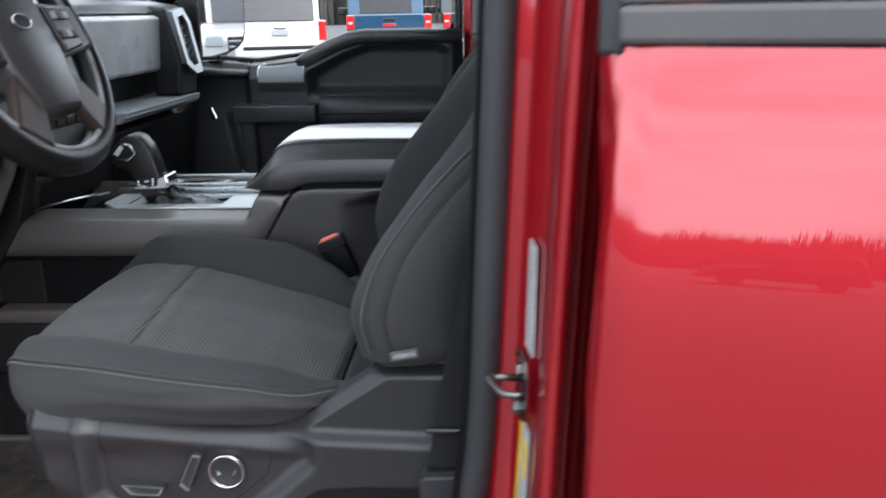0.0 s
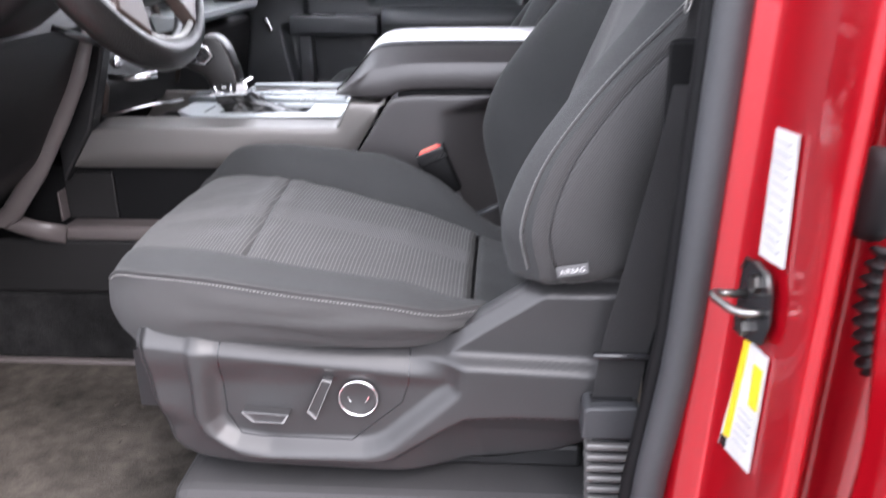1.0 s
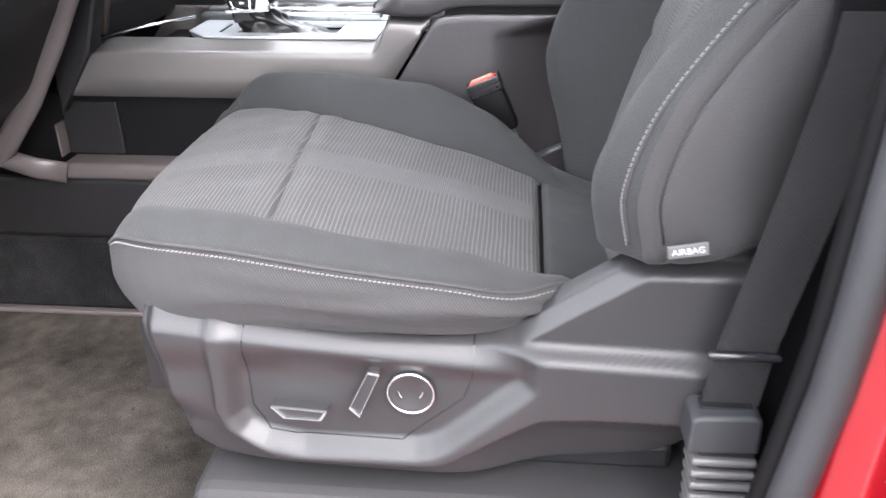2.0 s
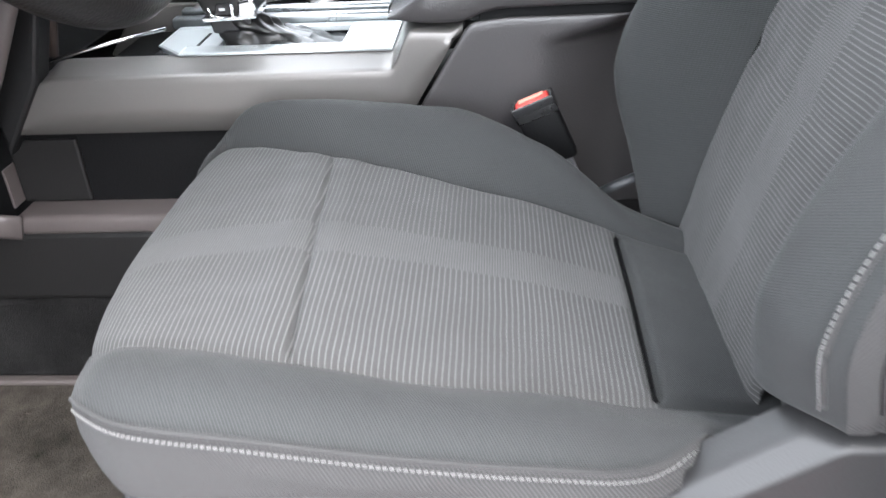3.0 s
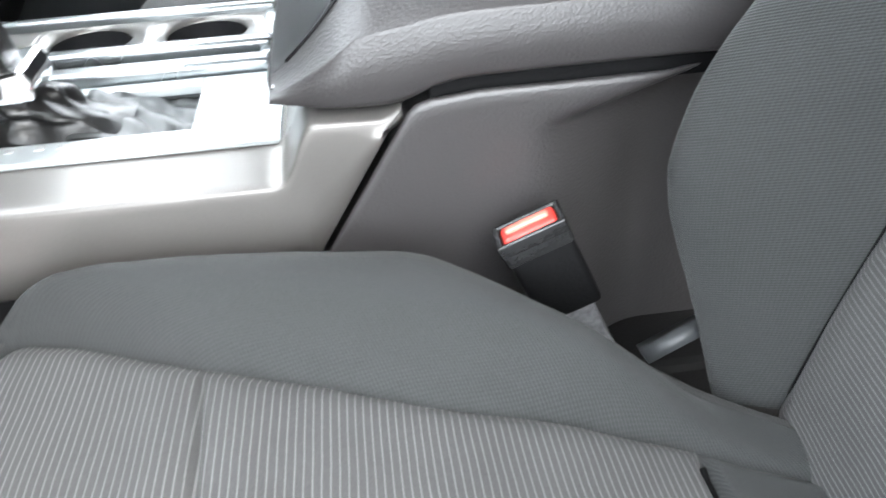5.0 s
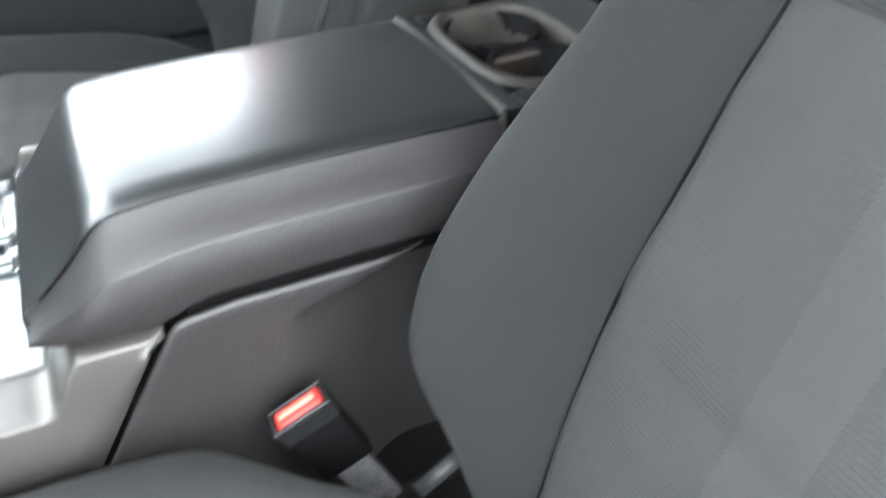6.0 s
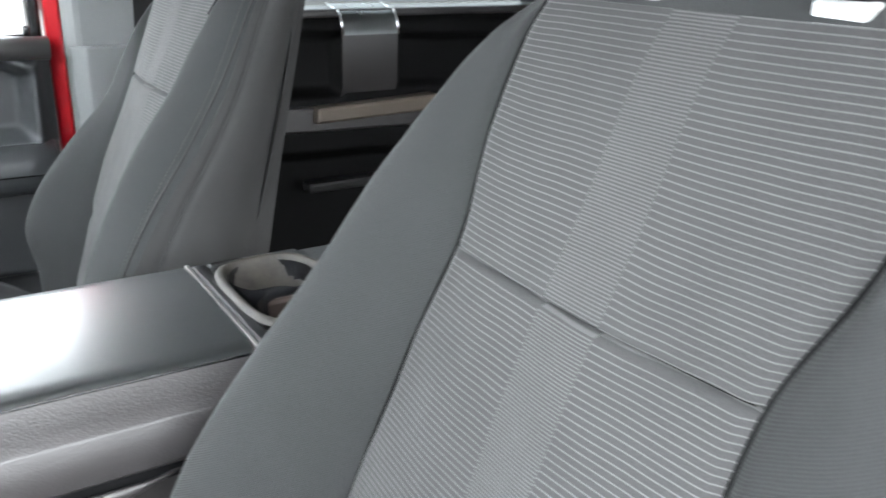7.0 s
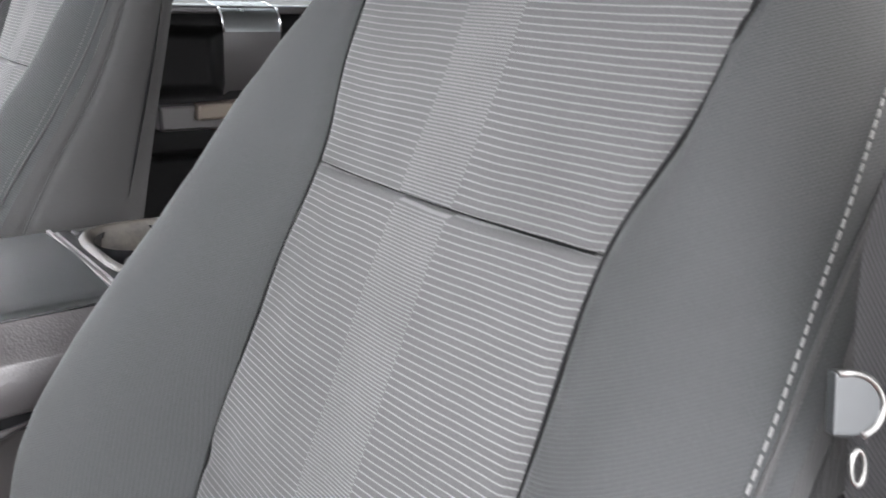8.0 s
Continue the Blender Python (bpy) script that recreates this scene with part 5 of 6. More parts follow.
for x in spread(0.0, 0.10, 16) + spread(0.10, 0.348, 14)[1:]:
    t, l, w = key(x, L_TOP), key(x, L_LOW), lid_half(x)
    h = t - l
    sec = [(-w - 0.002, l), (-w - 0.010, l + 0.02 * h), (-w - 0.0130, l + 0.08 * h), (-w - 0.0092, l + 0.40 * h), (-w - 0.0066, l + 0.545 * h), (-w - 0.0062, l + 0.56 * h), (-w - 0.0054, l + 0.575 * h), (-w + 0.004, l + 0.68 * h), (-w + 0.017, l + 0.87 * h), (-w + 0.0195, l + 0.92 * h)]
    side_rows.append([(x, y, z) for y, z in sec])
    far_rows.append([(x, -y + LID_FAR, z) for y, z in sec])
    top = [(-w + 0.0200, l + 0.915 * h), (-w + 0.022, l + 0.955 * h), (-w + 0.027, t - 0.001)]
    arch = [(-w + 0.027 + (2 * w - 0.054 + LID_FAR) * q, t - 0.001 + 0.005 * math.sin(math.pi * q)) for q in spread(0, 1, 14)[1:-1]]
    pad_rows.append([(x, y, z) for y, z in top + arch + [(-y + LID_FAR, z) for y, z in top[::-1]]])
lid = part("armrest_lid", sheet(side_rows, None, False), SOFT, console, "charcoal armrest side")
part("lid_seam", tube([(r[-1][0], r[-1][1] - 0.0005, r[-1][2] + 0.0006) for r in side_rows[2:]], 0.0013, 6), BLACK, lid, smooth=True)
part("lid_side", sheet(far_rows, None, True), SOFT, lid)
part("lid_pad", sheet(pad_rows, None, False), LID, lid, "black vinyl armrest pad with scuffs")
part("lid_nose", sheet([[(0.0 - 0.001, y, z) for y in spread(-0.165, 0.165 + LID_FAR, 10)] for z in (1.074, 1.078, 1.083)], None, True), LID, lid)
part("lid_underside", prism([(0.002, 1.0745), (0.076, 1.072), (0.10, 1.083), (0.14, 1.093), (0.348, 1.094), (0.348, 1.10), (0.002, 1.08)], -0.172, 0.172 + LID_FAR), BLACK, lid)
# black filler standing in for the shade inside the gap below the lid
part("lid_gap_shade", box(0.10, 0.40, -0.1905, 0.062, 1.070, 1.096, 0.001), LOW_BLACK, console)
part("lid_strip", box(0.350, 0.3545, -0.168, 0.048, 1.10, 1.1565, 0.001), SATIN, console, "silver cross strip")
# rear cup holder tray
part("tray_rim", join(box(0.3575, 0.374, -0.166, 0.056, 1.09, 1.152, 0.004), box(0.374, 0.478, -0.172, -0.134, 1.09, 1.152, 0.004), box(0.374, 0.478, 0.038, 0.056, 1.09, 1.152, 0.004), box(0.478, 0.55, -0.172, 0.056, 1.09, 1.150, 0.006)), DARK, console, "black rear tray")
ring = [(0.426 + 0.053 * math.copysign(abs(math.cos(t)) ** 0.6, math.cos(t)), -0.048 + 0.087 * math.copysign(abs(math.sin(t)) ** 0.6, math.sin(t)), 1.156) for t in [2 * math.pi * k / 36 for k in range(36)]]
cx, cy = 0.426, -0.048
rim_rows = []
for grow, z in ((0.007, 1.1515), (0.005, 1.1540), (0.002, 1.1560), (-0.001, 1.1560), (-0.003, 1.1540), (-0.005, 1.144), (-0.008, 1.120)):
    rim_rows.append([(cx + (p[0] - cx) * (1 + grow / 0.053), cy + (p[1] - cy) * (1 + grow / 0.087), z) for p in ring + ring[:1]])
part("cup_rim", sheet(rim_rows), TAN, console, "dusty dark cup holder lip")
part("cup_well", join(*[spin([(0.0445, 1.15), (0.0405, 1.062), (0.001, 1.062)], (0.426, y, 0), "z", 28, lid=False) for y in (-0.091, -0.005)]), BLACK, console, smooth=True)
part("cup_divider", box(0.40, 0.452, -0.054, -0.042, 1.08, 1.142, 0.004), GUNMETAL, console)
# shifter bezel, rails and cup holders
Z = 1.030
BEZEL = plain("pale_satin_silver_bezel", (0.45, 0.48, 0.485), 0.36, 0.55, vary=0.05, fine=500.0, grain=0.03)
part("bezel", join(*[prism(poly, Z - 0.004, Z + 0.0045, "z", 0.0015) for poly in ([(-0.250, -0.152), (0.0, -0.152), (0.0, -0.123), (-0.250, -0.123)], [(-0.250, -0.152), (-0.286, -0.112), (-0.286, -0.045), (-0.212, -0.045), (-0.212, -0.123), (-0.250, -0.123)],
     [(-0.064, -0.123), (0.0, -0.123), (0.0, -0.032), (-0.064, -0.032)], [(-0.286, -0.045), (-0.064, -0.045), (-0.064, -0.032), (-0.286, -0.032)])]), BEZEL, console, "pale satin silver shifter bezel")
part("bezel_edge", tube([(-0.001, -0.1530, Z + 0.003), (-0.2505, -0.1530, Z + 0.003), (-0.2872, -0.1125, Z + 0.003), (-0.2872, -0.034, Z + 0.003)], 0.0014, 6), BEZEL, console, smooth=True)
part("bezel_slit", box(-0.2388, -0.2352, -0.121, -0.069, Z + 0.0044, Z + 0.0052), LOW_BLACK, console)
part("gear_marks", join(*[box(x - 0.003, x + 0.003, -0.134, -0.129, Z + 0.0044, Z + 0.0052) for x in (-0.185, -0.165, -0.15, -0.135, -0.12)]), INK, console)
part("slot_floor", box(-0.30, -0.021, -0.162, 0.022, Z - 0.016, Z - 0.010), BLACK, console)
for y0, y1, h in ((-0.030, -0.010, 0.014), (0.008, 0.026, 0.016), (0.100, 0.114, 0.016)):
    part("silver_rail", box(-0.30, -0.012, y0, y1, Z, Z + h, 0.004, 3), SILVER, console, "brushed silver rail", True)
part("end_cap", box(-0.022, 0.0, -0.03, 0.11, Z, Z + 0.010, 0.003), SILVER, console)


def holed_plate(x0, x1, y0, y1, z, cx, cy, r, n=48):
    """A flat plate with a round hole and a short lip down into it."""
    rows = [[], [], []]
    for k in range(n + 1):
        t = 2 * math.pi * k / n
        c, s = math.cos(t), math.sin(t)
        reach = min(((x1 if c > 0 else x0) - cx) / c if abs(c) > 1e-6 else 9, ((y1 if s > 0 else y0) - cy) / s if abs(s) > 1e-6 else 9)
        rows[0].append((cx + c * reach, cy + s * reach, z))
        rows[1].append((cx + c * r, cy + s * r, z))
        rows[2].append((cx + c * (r - 0.001), cy + s * (r - 0.001), z - 0.006))
    return sheet(rows)


for x0, x1 in ((-0.122, -0.022), (-0.222, -0.122)):
    cx = (x0 + x1) / 2
    tray = part("cup_tray", holed_plate(x0, x1, 0.024, 0.10, Z + 0.008, cx, 0.062, 0.0365), SATIN, console, "satin cup holder plate")
    part("cup_well", spin([(0.0355, Z + 0.004), (0.034, Z - 0.05), (0.001, Z - 0.05)], (cx, 0.062, 0), "z", 32, lid=False), BLACK, tray, smooth=True)
part("tray_bridge", box(-0.30, -0.222, 0.024, 0.10, Z, Z + 0.008, 0.002), SATIN, console)
# boot and selector
rows = []
for k in range(17):
    t = k / 16
    r = []
    for j in range(57):
        a = 2 * math.pi * j / 56
        sq = 1 / max(abs(math.cos(a)), abs(math.sin(a))) ** (0.85 * (1 - t))
        s = 1 - t ** 0.7 * 0.50
        fold = 0.0045 * math.sin(a * 3 + t * 8) * math.sin(math.pi * t) + 0.0028 * math.sin(a * 8 - t * 6) * math.sin(math.pi * t)
        fx, fy = (0.050 * sq * s + fold) * math.cos(a), (0.0365 * sq * s + fold) * math.sin(a)
        r.append((-0.160 + fx - 0.031 * t ** 0.8, -0.085 + fy - 0.005 * t, Z - 0.001 + 0.036 * t + 0.0028 * math.sin(a * 2 + 1.0 + t * 9) * (1 - t)))
    rows.append(r)
part("shifter_boot", sheet(rows, None, True), BOOT, console, "creased glossy black leather shifter boot")
rng = random.Random(3)
waves = [(rng.uniform(70, 240), rng.uniform(-160, 160), rng.uniform(0, 6)) for _ in range(6)]
rows = [[(x, y, Z - 0.0075 + 0.011 * step(-0.085, -0.135, x) + 0.0018 * abs(sum(math.sin(x * p + y * q + c) for p, q, c in waves)) * 0.7) for y in spread(-0.1225, -0.0455, 36)] for x in spread(-0.150, -0.0645, 40)]
# paler than the boot: light reflected by its leather is put into the colour
part("boot_tail", sheet(rows), plain("boot_leather_with_sheen", (0.022, 0.0235, 0.0235), 0.38, vary=0.25, big=60.0, fine=400.0, grain=0.1), console, "creased skirt of the shifter boot, its sheen painted grey", True)
grip = part("gear_selector", prism([(-0.175, 1.066), (-0.225, 1.064), (-0.237, 1.092), (-0.262, 1.104), (-0.275, 1.113), (-0.264, 1.132), (-0.246, 1.152), (-0.226, 1.162), (-0.208, 1.157), (-0.193, 1.138), (-0.181, 1.102)], -0.113, -0.071, "y", 0.009, 3), LEATHER, console, "black leather gear selector with chrome insert", True)
part("selector_collar", prism([(-0.170, 1.046), (-0.220, 1.044), (-0.224, 1.066), (-0.172, 1.068)], -0.110, -0.074, "y", 0.004), BLACK, grip)
part("selector_ring", prism([(-0.170, 1.062), (-0.228, 1.060), (-0.229, 1.0655), (-0.1705, 1.0675)], -0.1155, -0.0685, "y", 0.0015), CHROME, grip, "chrome collar ring")
part("collar_block", prism([(-0.186, 1.064), (-0.163, 1.062), (-0.161, 1.073), (-0.166, 1.086), (-0.183, 1.083)], -0.1165, -0.0675, "y", 0.003), CHROME, grip, "chrome collar block")
part("collar_frame", tube([(-0.190, -0.1155, 1.080), (-0.191, -0.1165, 1.066), (-0.205, -0.1165, 1.064), (-0.216, -0.1165, 1.068), (-0.219, -0.1155, 1.077)], 0.0026, 8, up=(0, 1, 0)), CHROME, grip, "chrome collar frame", True)
plate = part("collar_plate", prism([(-0.212, 1.069), (-0.193, 1.068), (-0.191, 1.082), (-0.209, 1.081)], -0.1165, -0.112, "y", 0.001), BLACK, grip, "black collar plate")
part("plate_mark", box(-0.2055, -0.1985, -0.1172, -0.1163, 1.0735, 1.0765), PALE, plate)
part("selector_inlay", prism([(-0.266, 1.115), (-0.228, 1.112), (-0.214, 1.126), (-0.222, 1.144), (-0.240, 1.146)], -0.1155, -0.110, "y", 0.0015), BLACK, grip, "gloss black inlay")
part("selector_insert", tube([(-0.262, -0.1165, 1.117), (-0.231, -0.1165, 1.115), (-0.217, -0.1165, 1.127), (-0.226, -0.1165, 1.142), (-0.242, -0.1165, 1.144)], 0.0022, 8, up=(0, 1, 0)), CHROME, grip, "chrome selector insert", True)
part("selector_button", prism([(-0.258, 1.126), (-0.244, 1.141), (-0.238, 1.136), (-0.250, 1.121)], -0.118, -0.1125, "y", 0.0012), PALE, grip, "silver release button")
part("grip_stitch", tube([(-0.204, -0.1128, 1.150), (-0.192, -0.1132, 1.128), (-0.184, -0.1132, 1.10), (-0.179, -0.1132, 1.075)], 0.0007, 6), THREAD, grip)

# ---- dashboard ----
dash = thing("dashboard", -0.6, 0.0, 1.0, "black dashboard with pale glossy panel and silver-framed vent", "dashboard")
part("top_pad", prism([(-0.95, 1.26), (-0.95, 1.33), (-0.80, 1.385), (-0.50, 1.405), (-0.42, 1.392), (-0.40, 1.372), (-0.44, 1.362), (-0.60, 1.26)], -0.80, 0.72, "y", 0.006), SOFT, dash, "charcoal soft dash top")
# unseen hood and face, added to block windscreen light from the lower backrest
hood_rows = []
for x in spread(-0.66, -0.385, 10):
    reach = step(-0.66, -0.44, x)
    hood_rows.append([(x, -0.48 + 0.215 * math.copysign(abs(math.cos(a)) ** 0.6, -math.cos(a)), 1.36 + (0.05 + 0.085 * reach) * abs(math.sin(a)) ** 0.6) for a in spread(0, math.pi, 24)])
hood = sheet(hood_rows)
bmesh.ops.solidify(hood, geom=list(hood.faces), thickness=0.014)
part("added_shade_hood", hood, SOFT, dash, "charcoal hood added to shade the lower backrest from the windscreen", True)
part("added_hood_face", box(-0.60, -0.58, -0.67, -0.29, 1.36, 1.46, 0.006), BLACK, dash, "dark face added under the shading hood")
part("face_panel", prism([(-0.402, 1.368), (-0.388, 1.360), (-0.398, 1.240), (-0.412, 1.232), (-0.44, 1.24), (-0.44, 1.36)], 0.10, 0.505, "y", 0.004), plain("pale_grey_satin_panel", (0.68, 0.70, 0.71), 0.30, 0.0, vary=0.05), dash, "pale satin dash panel")
part("recess", prism([(-0.46, 1.26), (-0.44, 1.232), (-0.45, 1.17), (-0.60, 1.17), (-0.60, 1.30)], -0.80, 0.72), DARK, dash)
part("shelf", prism([(-0.50, 1.176), (-0.345, 1.168), (-0.338, 1.160), (-0.348, 1.148), (-0.44, 1.13), (-0.50, 1.13)], 0.13, 0.60, "y", 0.004), SHELF, dash, "pale satin dash shelf")
part("shelf_edge", box(-0.352, -0.339, 0.13, 0.60, 1.162, 1.1705, 0.002), SHELF, dash)
part("glovebox", prism([(-0.43, 1.135), (-0.40, 1.12), (-0.43, 0.93), (-0.52, 0.80), (-0.62, 0.80), (-0.62, 1.135)], 0.18, 0.74, "y", 0.01), DARK, dash, "black glovebox")
part("vent_housing", prism([(-0.42, 1.39), (-0.372, 1.385), (-0.345, 1.25), (-0.352, 1.17), (-0.42, 1.17)], 0.50, 0.62, "y", 0.008), DARK, dash)


def frame_plate(outer, inner, x0, x1, slope):
    """An upright frame in the yz plane."""
    bm = bmesh.new()
    n = len(outer)
    rows = []
    for poly, x in ((outer, x0), (outer, x1), (inner, x1), (inner, x0)):
        rows.append([bm.verts.new((x + slope * (1.37 - p[1]), p[0], p[1])) for p in poly])
    for A, B in zip(rows, rows[1:] + rows[:1]):
        for k in range(n):
            bm.faces.new((A[k], A[(k + 1) % n], B[(k + 1) % n], B[k]))
    bmesh.ops.recalc_face_normals(bm, faces=bm.faces)
    return bm


vent = part("vent_frame", frame_plate([(0.505, 1.375), (0.585, 1.385), (0.612, 1.35), (0.612, 1.225), (0.56, 1.222), (0.512, 1.25)], [(0.53, 1.362), (0.575, 1.368), (0.592, 1.345), (0.592, 1.245), (0.555, 1.243), (0.53, 1.262)], -0.375, -0.355, 0.19), SILVER, dash, "silver vent frame")
for k in range(6):
    z = 1.262 + k * 0.018
    part("vent_slat", box(-0.366 + 0.19 * (1.37 - z) - 0.012, -0.366 + 0.19 * (1.37 - z) + 0.004, 0.53, 0.592, z - 0.0035, z + 0.0015, 0.001), BLACK, vent)
stack = part("stack_housing", prism([(-0.62, 1.02), (-0.40, 1.02), (-0.388, 1.08), (-0.425, 1.19), (-0.462, 1.385), (-0.62, 1.39)], -0.165, 0.17, "y", 0.006), DARK, dash, "black centre stack")
for y in (-0.160, 0.166):
    part("stack_trim", tube([(-0.460, y, 1.385), (-0.423, y, 1.19), (-0.386, y, 1.08), (-0.396, y, 1.04)], 0.007, 8, up=(0, 1, 0)), GUNMETAL, stack, "silver stack trim", True)
part("screen", prism([(-0.465, 1.375), (-0.455, 1.375), (-0.436, 1.265), (-0.446, 1.265)], -0.12, 0.125, "y", 0.002), BLACK, stack, "dark display")
for y in (-0.11, 0.0, 0.11):
    part("stack_knob", spin([(0.016, 0.0), (0.016, 0.014), (0.013, 0.016)], (-0.432, y, 1.235), "x", 24), SILVER, stack, "silver rotary knob", True)
for k in range(5):
    part("stack_button", box(-0.425, -0.408, -0.095 + k * 0.040, -0.062 + k * 0.040, 1.160, 1.180, 0.002), GUNMETAL, stack)
part("tray_trim", join(tube([(-0.375, -0.165, 1.100), (-0.33, -0.160, 1.098), (-0.30, -0.150, 1.102)], 0.006, 8), tube([(-0.372, -0.15, 1.118), (-0.36, -0.15, 1.126)], 0.009, 12)), CHROME, stack, smooth=True)
part("tray_floor", box(-0.40, -0.27, -0.150, 0.17, 0.975, 0.990, 0.003), LOW_BLACK, dash, "deep black tray")
part("tray_line", tube([(-0.40, -0.172, 1.036), (-0.33, -0.155, 1.050), (-0.272, -0.12, 1.056)], 0.0022, 6), CHROME, dash, smooth=True)
# driver's side
part("knee_panel", prism([(-0.60, 1.30), (-0.40, 1.26), (-0.36, 1.19), (-0.40, 1.10), (-0.47, 0.98), (-0.56, 0.90), (-0.62, 0.90)], -0.80, -0.20, "y", 0.012), DARK, dash, "black knee panel")
part("side_stay", prism([(-0.46, 1.03), (-0.37, 1.17), (-0.352, 1.17), (-0.40, 1.02), (-0.46, 0.93)], -0.205, -0.17, "y", 0.005), DARK, dash)
strip = [(-0.362, -0.245, 1.19), (-0.385, -0.247, 1.12), (-0.422, -0.25, 1.05), (-0.475, -0.25, 0.965), (-0.53, -0.25, 0.895), (-0.56, -0.245, 0.872), (-0.535, -0.24, 0.872), (-0.50, -0.235, 0.858), (-0.46, -0.225, 0.848)]
part("trim_strip", tube(strip, 0.017, 12, 0.4, up=(0, 1, 0)), TAUPE, dash, "taupe painted trim strip", True)
part("light_switch", join(spin([(0.030, 0.0), (0.032, 0.006), (0.026, 0.010), (0.014, 0.010), (0.013, 0.022), (0.001, 0.023)], (-0.385, -0.66, 1.13), "x", 28)), GUNMETAL, dash, smooth=True)

# ---- steering wheel ----
WHEEL = Vector((-0.217, -0.466, 1.341))
TIP = radians(24)
wheel = thing("steering_wheel", *WHEEL, "black leather steering wheel with bronze spokes and buttons", "steering wheel")


def on_wheel(u, v, n):
    """u towards the passenger, v up the wheel, n towards the driver."""
    return WHEEL + Vector((0, 1, 0)) * u + Vector((-math.sin(TIP), 0, math.cos(TIP))) * v + Vector((math.cos(TIP), 0, math.sin(TIP))) * n


def wheel_slab(poly, n0, n1, r=0.004):
    bm = prism(poly, n0, n1, "z", r)
    for v in bm.verts:
        v.co = on_wheel(v.co.x, v.co.y, v.co.z)
    return bm


face_way = Vector((math.cos(TIP), 0, math.sin(TIP)))
part("rim", tube([on_wheel(0.182 * math.cos(t), 0.182 * math.sin(t), 0) for t in [2 * math.pi * k / 72 for k in range(72)]], 0.0188, 14, 1.1, True, up=face_way), LEATHER, wheel, "black leather rim", True)
part("rim_accent", tube([on_wheel(0.168 * math.cos(t), 0.168 * math.sin(t), 0.0135) for t in [2 * math.pi * k / 72 for k in range(72)]], 0.0048, 8, 0.8, True, up=face_way), WORN, wheel, "worn pale inner rim band", True)
for a in (-150, -30, 150, 30):
    t = radians(a)
    c = on_wheel(0.182 * math.cos(t), 0.182 * math.sin(t), 0)
    d = (on_wheel(math.cos(t), math.sin(t), 0) - WHEEL).normalized()
    part("rim_stitch", tube([c + d * 0.0172 * math.cos(k) + face_way * 0.019 * math.sin(k) for k in [2 * math.pi * j / 16 for j in range(16)]], 0.0011, 5, closed=True), THREAD, wheel)
hub = part("airbag_hub", wheel_slab([(-0.074, 0.05), (-0.06, 0.070), (0.06, 0.070), (0.074, 0.05), (0.076, -0.04), (0.052, -0.118), (-0.052, -0.118), (-0.076, -0.04)], -0.02, 0.026, 0.016), SOFT, wheel, "charcoal airbag cover", True)
part("oval_badge", wheel_slab([(0.021 * math.cos(t), 0.010 + 0.0095 * math.sin(t)) for t in [2 * math.pi * k / 24 for k in range(24)]], 0.0245, 0.029, 0.0008), BLACK, hub, "plain dark oval badge")
ov = [on_wheel(0.0215 * math.cos(t), 0.010 + 0.010 * math.sin(t), 0.0285) for t in [2 * math.pi * k / 28 for k in range(28)]]
part("badge_rim", tube(ov, 0.0012, 6, closed=True, up=face_way), CHROME, hub, smooth=True)
for s in (-1, 1):
    sp = part("side_spoke", wheel_slab([(s * 0.062, 0.042), (s * 0.172, 0.036), (s * 0.172, -0.030), (s * 0.062, -0.045)][::s], 0.002, 0.022, 0.005), GUNMETAL, wheel, "dark bronze spoke")
    part("button_pad", wheel_slab([(s * 0.080, 0.034), (s * 0.138, 0.032), (s * 0.138, -0.028), (s * 0.084, -0.036)][::s], 0.020, 0.026, 0.003), BLACK, sp)
    for i in range(3):
        for j in range(2):
            u, v = s * (0.092 + i * 0.017), 0.018 - j * 0.028
            part("wheel_button", wheel_slab([(u - 0.006, v - 0.006), (u + 0.006, v - 0.006), (u + 0.006, v + 0.006), (u - 0.006, v + 0.006)], 0.025, 0.030, 0.0015), GUNMETAL if (i + j) % 2 else SILVER, sp)
    part("lower_spoke", wheel_slab([(s * 0.024, -0.075), (s * 0.066, -0.050), (s * 0.122, -0.122), (s * 0.070, -0.160)][::s], 0.002, 0.020, 0.005), GUNMETAL, wheel, "dark bronze lower spoke")
part("column_shroud", prism([(-0.27, 1.25), (-0.25, 1.32), (-0.30, 1.40), (-0.50, 1.42), (-0.50, 1.20), (-0.36, 1.19)], -0.54, -0.386, "y", 0.025, 3), DARK, wheel, "black column shroud", True)
part("stalk", tube([(-0.315, -0.53, 1.26), (-0.30, -0.62, 1.245), (-0.29, -0.66, 1.24)], lambda t: 0.009 + 0.006 * t, 10, 0.7), DARK, wheel, "black control stalk", True)
part("tilt_lever", tube([(-0.33, -0.40, 1.20), (-0.29, -0.37, 1.18), (-0.272, -0.335, 1.165)], 0.005, 8), BLACK, wheel, smooth=True)

# ---- belts ----
belt = thing("seat_belt", 0.40, -0.765, 0.62, "black seat belt webbing running up from a ribbed boot", "seat belt")


def webbing(points, half, thick=0.0016, axis=(1, 0, 0)):
    rows, uvs, run = [], [], 0.0
    ax = Vector(axis).normalized()
    pts = [Vector(p) for p in points]
    for i, p in enumerate(pts):
        run += (p - pts[i - 1]).length if i else 0
        rows.append([tuple(p + ax * half * q) for q in (-1, -0.96, -0.5, 0, 0.5, 0.96, 1)])
        uvs.append([(half * q, run) for q in (-1, -0.96, -0.5, 0, 0.5, 0.96, 1)])
    bm = sheet(rows, uvs)
    bmesh.ops.solidify(bm, geom=list(bm.faces), thickness=thick)
    return bm


